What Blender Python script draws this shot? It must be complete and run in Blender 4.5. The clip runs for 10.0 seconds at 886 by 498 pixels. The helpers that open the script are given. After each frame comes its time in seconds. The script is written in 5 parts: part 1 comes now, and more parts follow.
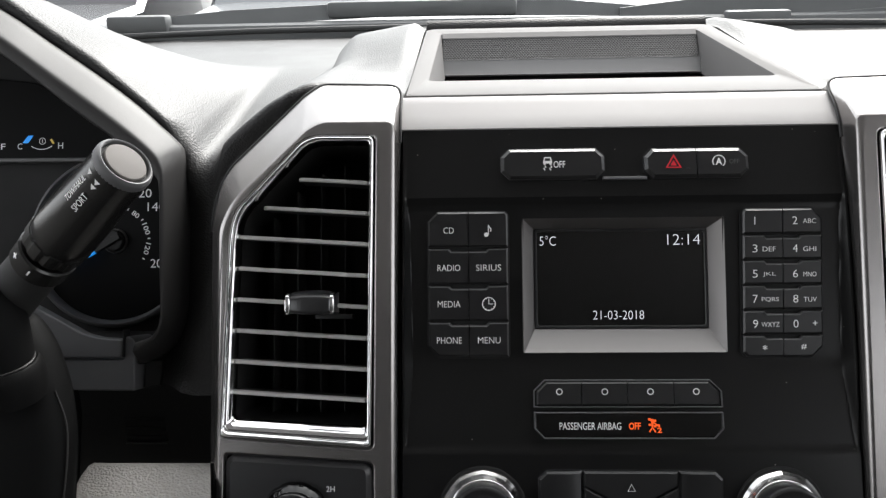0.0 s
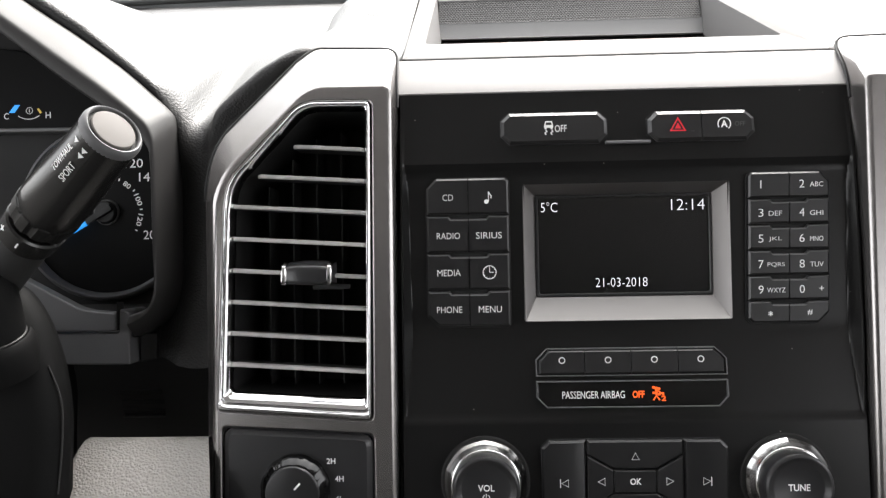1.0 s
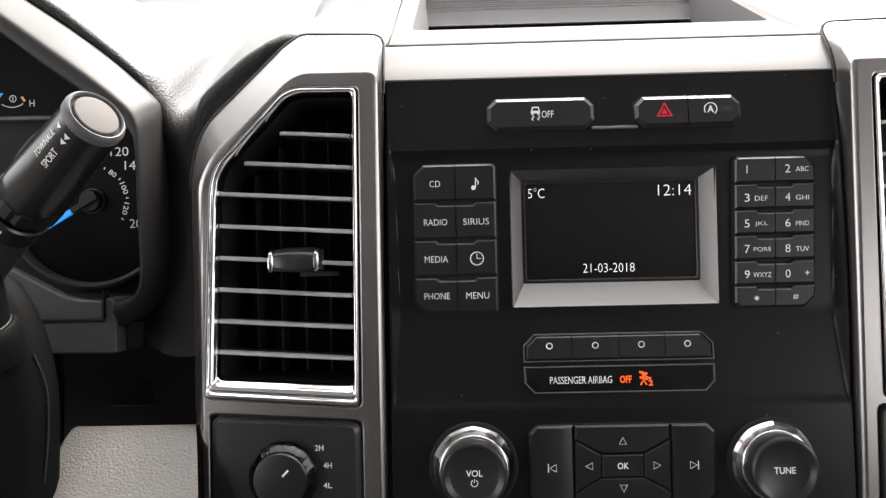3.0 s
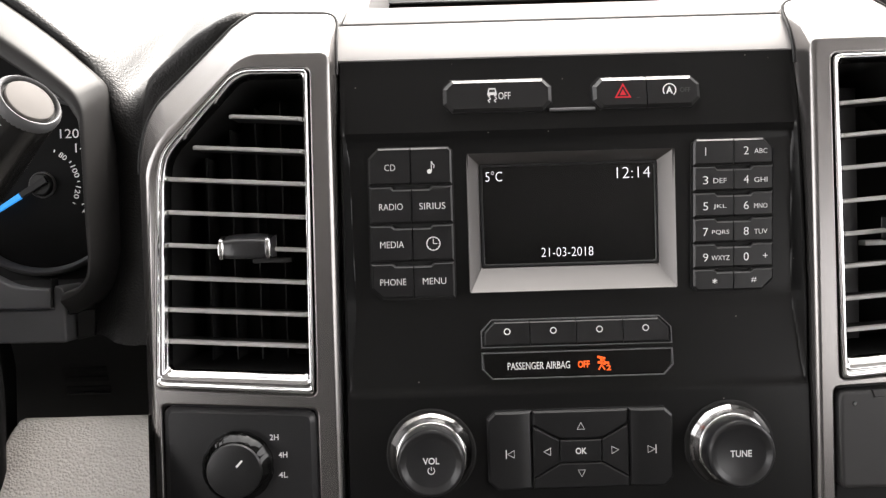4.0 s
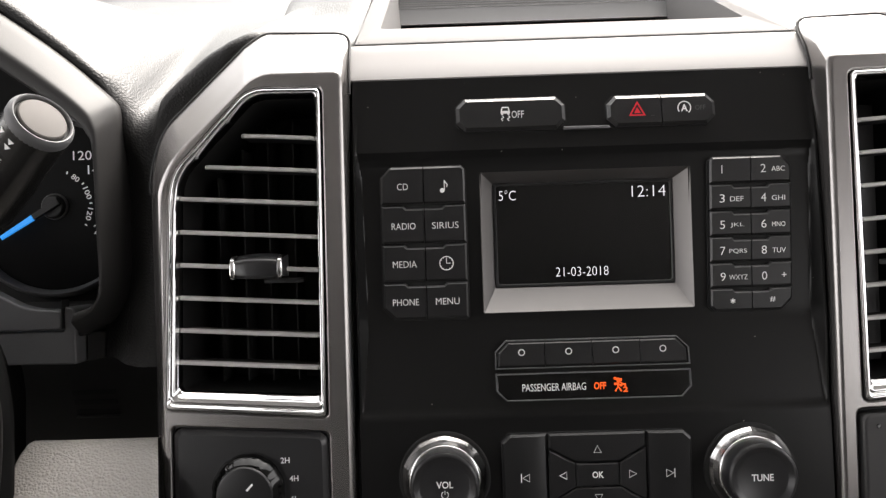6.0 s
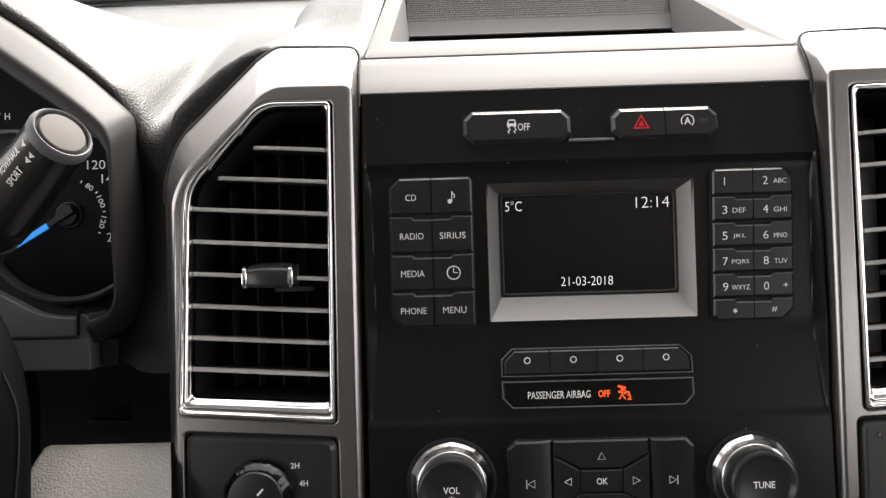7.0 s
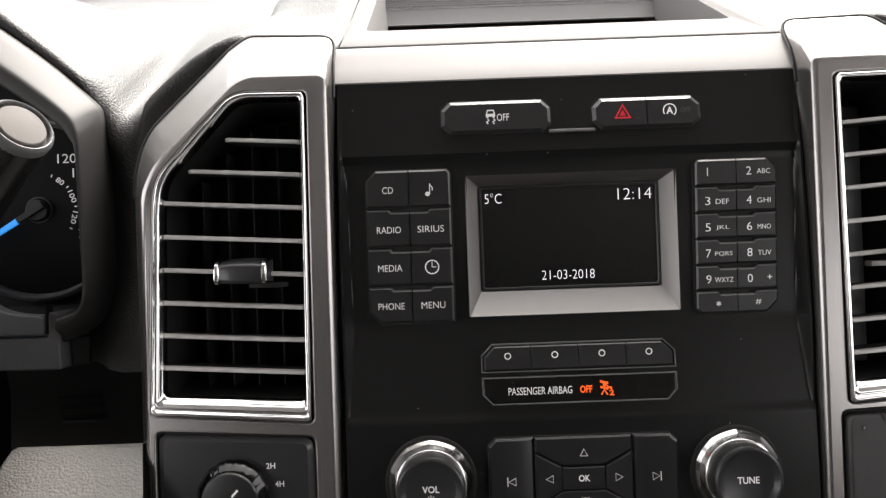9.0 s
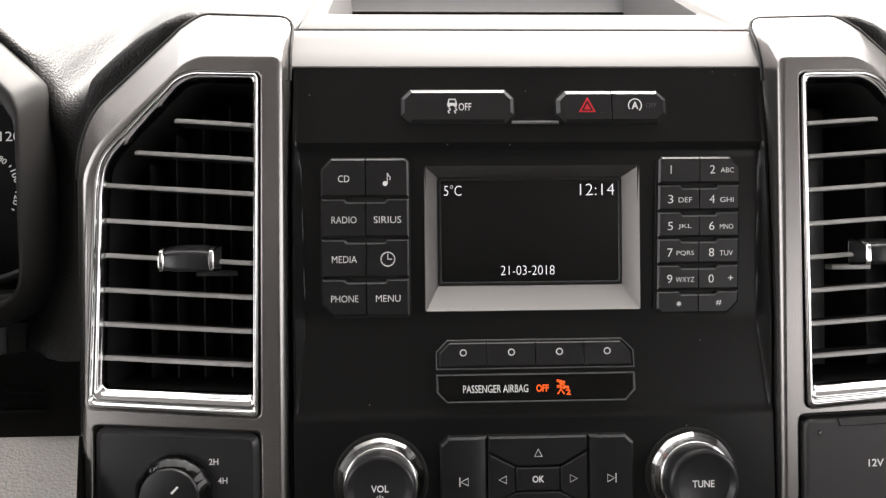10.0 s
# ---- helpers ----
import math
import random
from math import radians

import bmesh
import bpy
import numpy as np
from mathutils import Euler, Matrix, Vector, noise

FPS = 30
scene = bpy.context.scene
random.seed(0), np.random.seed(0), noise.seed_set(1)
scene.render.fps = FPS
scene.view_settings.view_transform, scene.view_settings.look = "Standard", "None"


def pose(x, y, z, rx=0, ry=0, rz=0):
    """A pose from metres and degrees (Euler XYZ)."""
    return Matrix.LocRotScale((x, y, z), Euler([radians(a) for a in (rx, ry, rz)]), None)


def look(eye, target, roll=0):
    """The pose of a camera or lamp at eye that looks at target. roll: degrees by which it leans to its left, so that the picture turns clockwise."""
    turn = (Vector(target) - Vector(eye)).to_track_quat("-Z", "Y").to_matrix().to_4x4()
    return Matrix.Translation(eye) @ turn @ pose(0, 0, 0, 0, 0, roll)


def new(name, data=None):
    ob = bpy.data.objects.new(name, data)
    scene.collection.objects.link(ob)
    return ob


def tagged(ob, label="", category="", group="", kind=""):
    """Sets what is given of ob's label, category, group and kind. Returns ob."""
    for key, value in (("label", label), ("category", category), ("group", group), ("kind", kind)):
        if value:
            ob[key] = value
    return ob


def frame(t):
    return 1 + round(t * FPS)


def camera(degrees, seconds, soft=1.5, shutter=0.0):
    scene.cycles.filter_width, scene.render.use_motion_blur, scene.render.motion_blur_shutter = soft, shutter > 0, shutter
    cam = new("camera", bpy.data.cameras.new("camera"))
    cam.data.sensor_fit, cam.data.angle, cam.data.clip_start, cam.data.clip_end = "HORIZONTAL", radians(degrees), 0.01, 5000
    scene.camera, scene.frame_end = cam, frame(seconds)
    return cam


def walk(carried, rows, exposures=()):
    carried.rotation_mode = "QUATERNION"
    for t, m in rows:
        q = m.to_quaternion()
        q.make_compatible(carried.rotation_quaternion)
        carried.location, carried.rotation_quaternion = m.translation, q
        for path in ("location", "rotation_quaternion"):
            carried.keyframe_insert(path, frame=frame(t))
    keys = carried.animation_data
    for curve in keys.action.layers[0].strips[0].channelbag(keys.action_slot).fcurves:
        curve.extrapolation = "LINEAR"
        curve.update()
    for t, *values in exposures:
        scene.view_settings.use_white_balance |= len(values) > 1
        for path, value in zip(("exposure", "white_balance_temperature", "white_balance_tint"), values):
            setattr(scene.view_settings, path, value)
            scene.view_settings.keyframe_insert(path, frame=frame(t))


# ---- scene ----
# ---- camera and walk ----
# All fittings are laid out in the plane of the centre stack: x right, y into the dash, z up along the stack.
TILT = 22.0
PANEL = pose(0, 0, 1.35, -TILT, 0, 0)
cam = camera(58.3, 10.0, 1.3)
PATH = [
    (0, (-0.0866, -0.4615, -0.0109), (-0.1638, 1.5334, 0.1093), -0.38),
    (0.5, (-0.0852, -0.4573, -0.0066), (-0.1661, 1.5393, 0.0772), -1.13),
    (1, (-0.089, -0.4515, -0.0113), (-0.1568, 1.5469, 0.0321), -0.99),
    (1.5, (-0.0883, -0.4516, -0.0104), (-0.1459, 1.5475, 0.0141), -0.85),
    (2, (-0.0877, -0.4529, -0.0107), (-0.1493, 1.5461, 0.0119), -0.85),
    (2.2, (-0.0905, -0.4516, -0.0109), (-0.1447, 1.5482, 0.0090), -1.09),
    (3.3, (-0.0820, -0.4508, -0.0142), (-0.1202, 1.5490, 0.0056), -1.30),
    (3.5, (-0.0776, -0.448, -0.0085), (-0.101, 1.5518, -0.0243), -1.27),
    (4, (-0.0747, -0.4429, -0.0081), (-0.0663, 1.5565, -0.0545), -1.68),
    (4.5, (-0.0713, -0.4457, -0.0056), (-0.054, 1.5539, -0.0422), -2.25),
    (5, (-0.0715, -0.4466, -0.0044), (-0.0566, 1.5532, -0.0266), -2.7),
    (5.5, (-0.0714, -0.4446, -0.0034), (-0.063, 1.5553, -0.0238), -2.52),
    (5.7, (-0.0742, -0.4379, -0.0115), (-0.0861, 1.5612, -0.0100), -1.98),
    (6.8, (-0.0778, -0.4441, -0.0089), (-0.0965, 1.5557, 0.0201), -1.65),
    (7, (-0.0772, -0.4468, -0.0084), (-0.1065, 1.5528, 0.0215), -1.65),
    (7.5, (-0.0762, -0.4459, -0.0102), (-0.1153, 1.5535, 0.0208), -1.42),
    (8, (-0.0763, -0.4448, -0.0092), (-0.1105, 1.5549, 0.0084), -1.68),
    (8.5, (-0.0739, -0.4472, -0.0093), (-0.1009, 1.5525, 0.0087), -1.93),
    (9, (-0.0719, -0.4366, -0.0077), (-0.0714, 1.5634, 0.0022), -2.05),
    (9.5, (-0.0652, -0.4319, -0.0076), (-0.02, 1.5675, -0.0028), -1.51),
    (10, (-0.0665, -0.4235, -0.0092), (0.0175, 1.5747, -0.0134), -0.55),
]
EXPOSURES = [(0.0, 2.38, 6500, 10), (0.3, 2.38, 6500, 10), (1.0, 3.0, 6650, 11), (2.0, 2.94, 6700, 11), (3.5, 2.88, 6850, 13), (4.0, 3.1, 6900, 13), (4.5, 3.08, 6900, 13), (5.0, 2.97, 6900, 13), (5.5, 2.83, 6900, 13), (7.0, 2.63, 6900, 13), (8.0, 2.63, 6900, 13), (9.5, 2.8, 6900, 13), (10.0, 2.8, 6900, 13)]
walk(cam, [(t, PANEL @ look(eye, target, roll)) for t, eye, target, roll in PATH], EXPOSURES)

# ---- sky and sun ----
world = bpy.data.worlds.new("overcast_sky")
scene.world = world
world.use_nodes = True
wn = world.node_tree.nodes
sky = wn.new("ShaderNodeTexSky")
sky.sky_type, sky.sun_disc = "NISHITA", False
sky.sun_elevation, sky.sun_rotation = radians(48), radians(20)
sky.dust_density, sky.air_density = 3.0, 1.0
hsv = wn.new("ShaderNodeHueSaturation")
hsv.inputs["Saturation"].default_value = 0.12
world.node_tree.links.new(sky.outputs[0], hsv.inputs["Color"])
world.node_tree.links.new(hsv.outputs[0], wn["Background"].inputs["Color"])
wn["Background"].inputs["Strength"].default_value = 0.15
sun = new("sun", bpy.data.lights.new("sun", "SUN"))
sun.data.energy, sun.data.angle, sun.data.color = 1.2, radians(30), (1.0, 0.97, 0.93)
sun.matrix_world = look((0, 0, 0), (-0.25, -0.65, -0.75))


# ---- materials ----
def material(name, color, rough=0.5, metal=0.0, spec=0.5, grain_size=0.001, bump=0.0, mottle=0.0, leather=0.0, leather_size=0.0016, dust=0.0, coat=0.0):
    m = bpy.data.materials.new(name)
    m.use_nodes = True
    n, l = m.node_tree.nodes, m.node_tree.links
    b = n["Principled BSDF"]
    b.inputs["Base Color"].default_value = (*color, 1)
    b.inputs["Roughness"].default_value = rough
    b.inputs["Metallic"].default_value = metal
    b.inputs["Specular IOR Level"].default_value = spec
    b.inputs["Coat Weight"].default_value = coat
    geo = n.new("ShaderNodeTexCoord")
    where = geo.outputs["Object"]
    base = None
    if mottle or dust:
        wide = n.new("ShaderNodeTexNoise")
        wide.inputs["Scale"].default_value, wide.inputs["Detail"].default_value = 22.0, 6.0
        l.new(where, wide.inputs["Vector"])
        ramp = n.new("ShaderNodeMapRange")
        ramp.inputs["From Min"].default_value, ramp.inputs["From Max"].default_value = 0.15, 0.85
        ramp.inputs["To Min"].default_value, ramp.inputs["To Max"].default_value = 1 - mottle, 1 + mottle
        l.new(wide.outputs["Fac"], ramp.inputs["Value"])
        tint = n.new("ShaderNodeVectorMath")
        tint.operation = "SCALE"
        tint.inputs[0].default_value = color
        l.new(ramp.outputs[0], tint.inputs["Scale"])
        base = tint.outputs[0]
        rr = n.new("ShaderNodeMapRange")
        rr.inputs["From Min"].default_value, rr.inputs["From Max"].default_value = 0.15, 0.85
        rr.inputs["To Min"].default_value, rr.inputs["To Max"].default_value = rough * (1 - min(0.12, mottle)), min(1.0, rough * (1 + min(0.12, mottle)))
        l.new(wide.outputs["Fac"], rr.inputs["Value"])
        l.new(rr.outputs[0], b.inputs["Roughness"])
    if dust:
        specks = n.new("ShaderNodeTexVoronoi")
        specks.inputs["Scale"].default_value = 95.0
        specks.inputs["Randomness"].default_value = 1.0
        warp = n.new("ShaderNodeTexNoise")
        warp.inputs["Scale"].default_value = 300.0
        mixw = n.new("ShaderNodeVectorMath")
        mixw.operation = "MULTIPLY_ADD"
        mixw.inputs[1].default_value = (0.002, 0.002, 0.002)
        l.new(where, warp.inputs["Vector"])
        l.new(warp.outputs["Color"], mixw.inputs[0])
        l.new(where, mixw.inputs[2])
        l.new(mixw.outputs[0], specks.inputs["Vector"])
        near = n.new("ShaderNodeMath")
        near.operation = "LESS_THAN"
        near.inputs[1].default_value = 0.040
        l.new(specks.outputs["Distance"], near.inputs[0])
        pick = n.new("ShaderNodeSeparateColor")
        l.new(specks.outputs["Color"], pick.inputs[0])
        few = n.new("ShaderNodeMath")
        few.operation = "GREATER_THAN"
        few.inputs[1].default_value = 0.62
        l.new(pick.outputs[0], few.inputs[0])
        both = n.new("ShaderNodeMath")
        both.operation = "MULTIPLY"
        l.new(near.outputs[0], both.inputs[0])
        l.new(few.outputs[0], both.inputs[1])
        amount = n.new("ShaderNodeMath")
        amount.operation = "MULTIPLY"
        amount.inputs[1].default_value = dust
        l.new(both.outputs[0], amount.inputs[0])
        mixd = n.new("ShaderNodeMix")
        mixd.data_type = "RGBA"
        l.new(amount.outputs[0], mixd.inputs["Factor"])
        l.new(base, mixd.inputs["A"])
        mixd.inputs["B"].default_value = (0.45, 0.43, 0.4, 1)
        base = mixd.outputs["Result"]
    if base:
        l.new(base, b.inputs["Base Color"])
    height = None
    if leather:
        cells = n.new("ShaderNodeTexVoronoi")
        cells.feature = "SMOOTH_F1"
        cells.inputs["Scale"].default_value = 1 / leather_size
        cells.inputs["Smoothness"].default_value = 0.35
        bend = n.new("ShaderNodeTexNoise")
        bend.inputs["Scale"].default_value = 0.5 / leather_size
        add = n.new("ShaderNodeVectorMath")
        add.operation = "MULTIPLY_ADD"
        add.inputs[1].default_value = (leather_size * 0.8,) * 3
        l.new(where, bend.inputs["Vector"])
        l.new(bend.outputs["Color"], add.inputs[0])
        l.new(where, add.inputs[2])
        l.new(add.outputs[0], cells.inputs["Vector"])
        flip = n.new("ShaderNodeMath")
        flip.operation = "SUBTRACT"
        flip.inputs[0].default_value = 1.0
        l.new(cells.outputs["Distance"], flip.inputs[1])
        bm1 = n.new("ShaderNodeBump")
        bm1.inputs["Strength"].default_value = leather
        bm1.inputs["Distance"].default_value = leather_size * 0.5
        l.new(flip.outputs[0], bm1.inputs["Height"])
        height = bm1
    if bump:
        fine = n.new("ShaderNodeTexNoise")
        fine.inputs["Scale"].default_value, fine.inputs["Detail"].default_value = 1 / grain_size, 3.0
        l.new(where, fine.inputs["Vector"])
        bm2 = n.new("ShaderNodeBump")
        bm2.inputs["Strength"].default_value, bm2.inputs["Distance"].default_value = bump, grain_size * 0.4
        l.new(fine.outputs["Fac"], bm2.inputs["Height"])
        if height:
            l.new(height.outputs[0], bm2.inputs["Normal"])
        height = bm2
    if height:
        l.new(height.outputs[0], b.inputs["Normal"])
    return m


def glow(name, color, strength):
    m = bpy.data.materials.new(name)
    m.use_nodes = True
    b = m.node_tree.nodes["Principled BSDF"]
    b.inputs["Base Color"].default_value = (*[c * 0.5 for c in color], 1)
    b.inputs["Emission Color"].default_value = (*color, 1)
    b.inputs["Emission Strength"].default_value = strength
    return m


def pane_material(name, tint, gloss):
    m = bpy.data.materials.new(name)
    m.use_nodes = True
    n, l = m.node_tree.nodes, m.node_tree.links
    n.remove(n["Principled BSDF"])
    clear, shine, mix = n.new("ShaderNodeBsdfTransparent"), n.new("ShaderNodeBsdfGlossy"), n.new("ShaderNodeMixShader")
    clear.inputs["Color"].default_value = (*tint, 1)
    shine.inputs["Roughness"].default_value = gloss
    mix.inputs[0].default_value = 0.06
    l.new(clear.outputs[0], mix.inputs[1])
    l.new(shine.outputs[0], mix.inputs[2])
    l.new(mix.outputs[0], n["Material Output"].inputs["Surface"])
    return m


GLOSS = material("semi_gloss_black_plastic", (0.0078, 0.0078, 0.0078), 0.28, spec=0.29, mottle=0.02, dust=0.5, bump=0.04, grain_size=0.0006)
BUTTON = material("soft_black_button_plastic", (0.0105, 0.0105, 0.011), 0.33, spec=0.55, mottle=0.06, bump=0.06, grain_size=0.0005)
BUTTON_EDGE = material("moulded_black_plastic", (0.020, 0.020, 0.021), 0.30, mottle=0.15, bump=0.05, grain_size=0.0006)
SHINY = material("piano_black_plastic", (0.004, 0.004, 0.004), 0.08, spec=0.35)
SILVER = material("satin_silver_paint", (0.315, 0.302, 0.296), 0.26, metal=0.92, mottle=0.02, bump=0.03, grain_size=0.0004)
STRIP = material("satin_grey_strip_paint", (0.29, 0.282, 0.279), 0.55, metal=0.1, spec=0.3, mottle=0.03, bump=0.04, grain_size=0.0005)
BEZEL = material("grey_metallic_paint", (0.190, 0.182, 0.178), 0.40, metal=0.9, mottle=0.03)
SLAT_EDGE = material("silver_painted_edge", (0.50, 0.49, 0.48), 0.40, metal=0.3, mottle=0.08)
CHROME = material("chrome_plating", (0.86, 0.86, 0.86), 0.15, metal=1.0, mottle=0.04)
KNOBCHROME = material("satin_chrome_plating", (0.55, 0.545, 0.54), 0.14, metal=1.0, mottle=0.04)
MATT = material("matt_black_plastic", (0.014, 0.014, 0.014), 0.7, mottle=0.2, bump=0.15, grain_size=0.0008)
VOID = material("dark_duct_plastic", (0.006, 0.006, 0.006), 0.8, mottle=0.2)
LEATHER = material("black_grained_dash_vinyl", (0.014, 0.0137, 0.0136), 0.50, spec=0.30, mottle=0.08, leather=0.42, leather_size=0.0014)
GREYVINYL = material("grey_grained_vinyl", (0.25, 0.236, 0.222), 0.5, mottle=0.08, leather=0.8, leather_size=0.0014)
TRAY = material("dark_grey_tray_plastic", (0.125, 0.125, 0.127), 0.7, spec=0.2, mottle=0.05, bump=0.15, grain_size=0.0009)
TRAYTOP = material("satin_grey_surround_paint", (0.135, 0.132, 0.131), 0.7, spec=0.08, mottle=0.05, bump=0.05, grain_size=0.0006)
SHROUD = material("matt_column_plastic", (0.005, 0.005, 0.005), 0.6, spec=0.08, mottle=0.2, bump=0.15, grain_size=0.0008)
HOODBAND = material("charcoal_cluster_plastic", (0.027, 0.0262, 0.0259), 0.50, spec=0.24, mottle=0.04, bump=0.1, grain_size=0.0008)
GRIP = material("glossy_black_grip_plastic", (0.010, 0.0098, 0.0096), 0.22, spec=0.5, mottle=0.06)
TRIMGREY = material("dark_grey_trim_plastic", (0.10, 0.10, 0.103), 0.5, mottle=0.15, bump=0.12, grain_size=0.0008)
LIDGREY = material("charcoal_lid_plastic", (0.032, 0.031, 0.031), 0.45, mottle=0.12, bump=0.12, grain_size=0.0008)
WHITE = material("white_legend_ink", (0.93, 0.93, 0.92), 0.5)
FAINT = material("grey_legend_ink", (0.075, 0.075, 0.075), 0.5)
RED = material("red_legend_ink", (0.75, 0.025, 0.045), 0.45)
CAP = material("pale_grey_cap_plastic", (0.13, 0.122, 0.117), 0.7, spec=0.12, mottle=0.03)
GLASS = material("dark_display_glass", (0.004, 0.004, 0.004), 0.20, spec=0.6)
LIT = glow("white_display_light", (0.92, 0.93, 1.0), 0.11)
ORANGE = glow("orange_display_light", (1.0, 0.12, 0.015), 0.135)
BLUE = glow("blue_needle_light", (0.02, 0.33, 0.95), 0.12)
YELLOW = glow("yellow_gauge_light", (0.85, 0.6, 0.1), 0.05)
REAR = material("dark_cabin_lining", (0.045, 0.044, 0.043), 0.9, mottle=0.1, bump=0.2, grain_size=0.004)
SHELL = material("grey_cabin_lining", (0.24, 0.235, 0.228), 0.85, mottle=0.1, bump=0.2, grain_size=0.004)
HEADLINER = material("light_grey_headliner", (0.52, 0.51, 0.495), 0.9, mottle=0.05, bump=0.2, grain_size=0.003)
PANE = pane_material("clear_glass", (0.93, 0.95, 0.94), 0.0)
RUBBER = material("black_rubber", (0.02, 0.02, 0.021), 0.7, mottle=0.2, bump=0.2, grain_size=0.002)
WIPER = material("grey_black_wiper_plastic", (0.095, 0.097, 0.10), 0.55, mottle=0.12)


def mesh_grille_material():
    m = material("perforated_speaker_mesh", (0.036, 0.036, 0.0375), 0.75, spec=0.2)
    n, l = m.node_tree.nodes, m.node_tree.links
    b = n["Principled BSDF"]
    where = n.new("ShaderNodeTexCoord").outputs["Object"]
    cells = n.new("ShaderNodeTexVoronoi")
    cells.inputs["Scale"].default_value, cells.inputs["Randomness"].default_value = 600.0, 0.0
    turn = n.new("ShaderNodeMapping")
    turn.inputs["Rotation"].default_value = (0, radians(45), 0)
    l.new(where, turn.inputs["Vector"])
    l.new(turn.outputs[0], cells.inputs["Vector"])
    hole = n.new("ShaderNodeMapRange")
    hole.inputs["From Min"].default_value, hole.inputs["From Max"].default_value = 0.42, 0.5
    l.new(cells.outputs["Distance"], hole.inputs["Value"])
    mix = n.new("ShaderNodeMix")
    mix.data_type = "RGBA"
    mix.inputs["A"].default_value, mix.inputs["B"].default_value = (0.004, 0.004, 0.004, 1), (0.050, 0.050, 0.052, 1)
    l.new(hole.outputs[0], mix.inputs["Factor"])
    l.new(mix.outputs["Result"], b.inputs["Base Color"])
    rise = n.new("ShaderNodeBump")
    rise.inputs["Strength"].default_value, rise.inputs["Distance"].default_value = 0.6, 0.001
    l.new(hole.outputs[0], rise.inputs["Height"])
    l.new(rise.outputs[0], b.inputs["Normal"])
    return m


GRILLE = mesh_grille_material()


# ---- builders ----
BASE = {}


def thing(name, origin, label, category, group="", on_world=False):
    """An Empty at its base; parts are given in stack coordinates, or in world ones."""
    ob = new(name)
    ob.matrix_world = Matrix.Translation(origin) if on_world else PANEL @ Matrix.Translation(origin)
    BASE[ob] = Vector(origin)
    return tagged(ob, label, category, group)


def finish(name, bm, mat, shift, angle=24):
    bmesh.ops.remove_doubles(bm, verts=bm.verts, dist=1e-6)
    bmesh.ops.recalc_face_normals(bm, faces=bm.faces)
    bmesh.ops.translate(bm, verts=bm.verts, vec=-Vector(shift))
    me = bpy.data.meshes.new(name)
    bm.to_mesh(me)
    bm.free()
    me.materials.append(mat)
    me.shade_smooth()
    me.set_sharp_from_angle(angle=radians(angle))
    return me


def part(name, bm, mat, parent, label="", angle=24):
    base = BASE[parent]
    ob = new(name, finish(name, bm, mat, base, angle))
    ob.parent = parent
    BASE[ob] = base
    if label:
        tagged(ob, label)
    return ob


def setting(name, bm, mat, label, category, on_world=False, angle=32, kind="structure"):
    ob = new(name, finish(name, bm, mat, (0, 0, 0), angle))
    if not on_world:
        ob.matrix_world = PANEL
    return tagged(ob, label, category, kind=kind)


def loft(bm, loops, close=True, cap_first=False, cap_last=False):
    rings = [[bm.verts.new(p) for p in loop] for loop in loops]
    for a, b in zip(rings, rings[1:]):
        n = len(a)
        for i in range(n if close else n - 1):
            j = (i + 1) % n
            bm.faces.new((a[i], a[j], b[j], b[i]))
    if cap_first:
        bm.faces.new(rings[0][::-1])
    if cap_last:
        bm.faces.new(rings[-1])
    return bm


def inset(pts, d):
    out, n = [], len(pts)
    for i in range(n):
        p, a, b = (Vector(pts[k]) for k in (i, i - 1, (i + 1) % n))
        u, v = (p - a).normalized(), (b - p).normalized()
        nu, nv = Vector((-u.y, u.x)), Vector((-v.y, v.x))
        m = nu + nv
        m = m / max(0.35, m.dot(nu)) if m.length > 1e-6 else nu
        out.append(tuple(p + m * d))
    return out


def rounded(pts, r, n=3):
    """A closed outline with its corners rounded; r: one radius or one for each corner."""
    out, k = [], len(pts)
    for i in range(k):
        rad = r[i] if isinstance(r, (list, tuple)) else r
        p, a, b = (Vector(pts[j]) for j in (i, i - 1, (i + 1) % k))
        ta, tb = (a - p), (b - p)
        c = min(rad, ta.length * 0.45, tb.length * 0.45)
        s, e = p + ta.normalized() * c, p + tb.normalized() * c
        for j in range(n + 1):
            f = j / n
            out.append(tuple(s * (1 - f) ** 2 + p * 2 * f * (1 - f) + e * f * f))
    return out


def box2(x0, x1, z0, z1, tl=0.0, tr=0.0, br=0.0, bl=0.0):
    pts = []
    for (x, z), c, (dx1, dz1), (dx2, dz2) in (((x0, z0), bl, (0, 1), (1, 0)), ((x1, z0), br, (-1, 0), (0, 1)), ((x1, z1), tr, (0, -1), (-1, 0)), ((x0, z1), tl, (1, 0), (0, -1))):
        if c:
            pts += [(x + dx1 * c, z + dz1 * c), (x + dx2 * c, z + dz2 * c)]
        else:
            pts.append((x, z))
    return pts


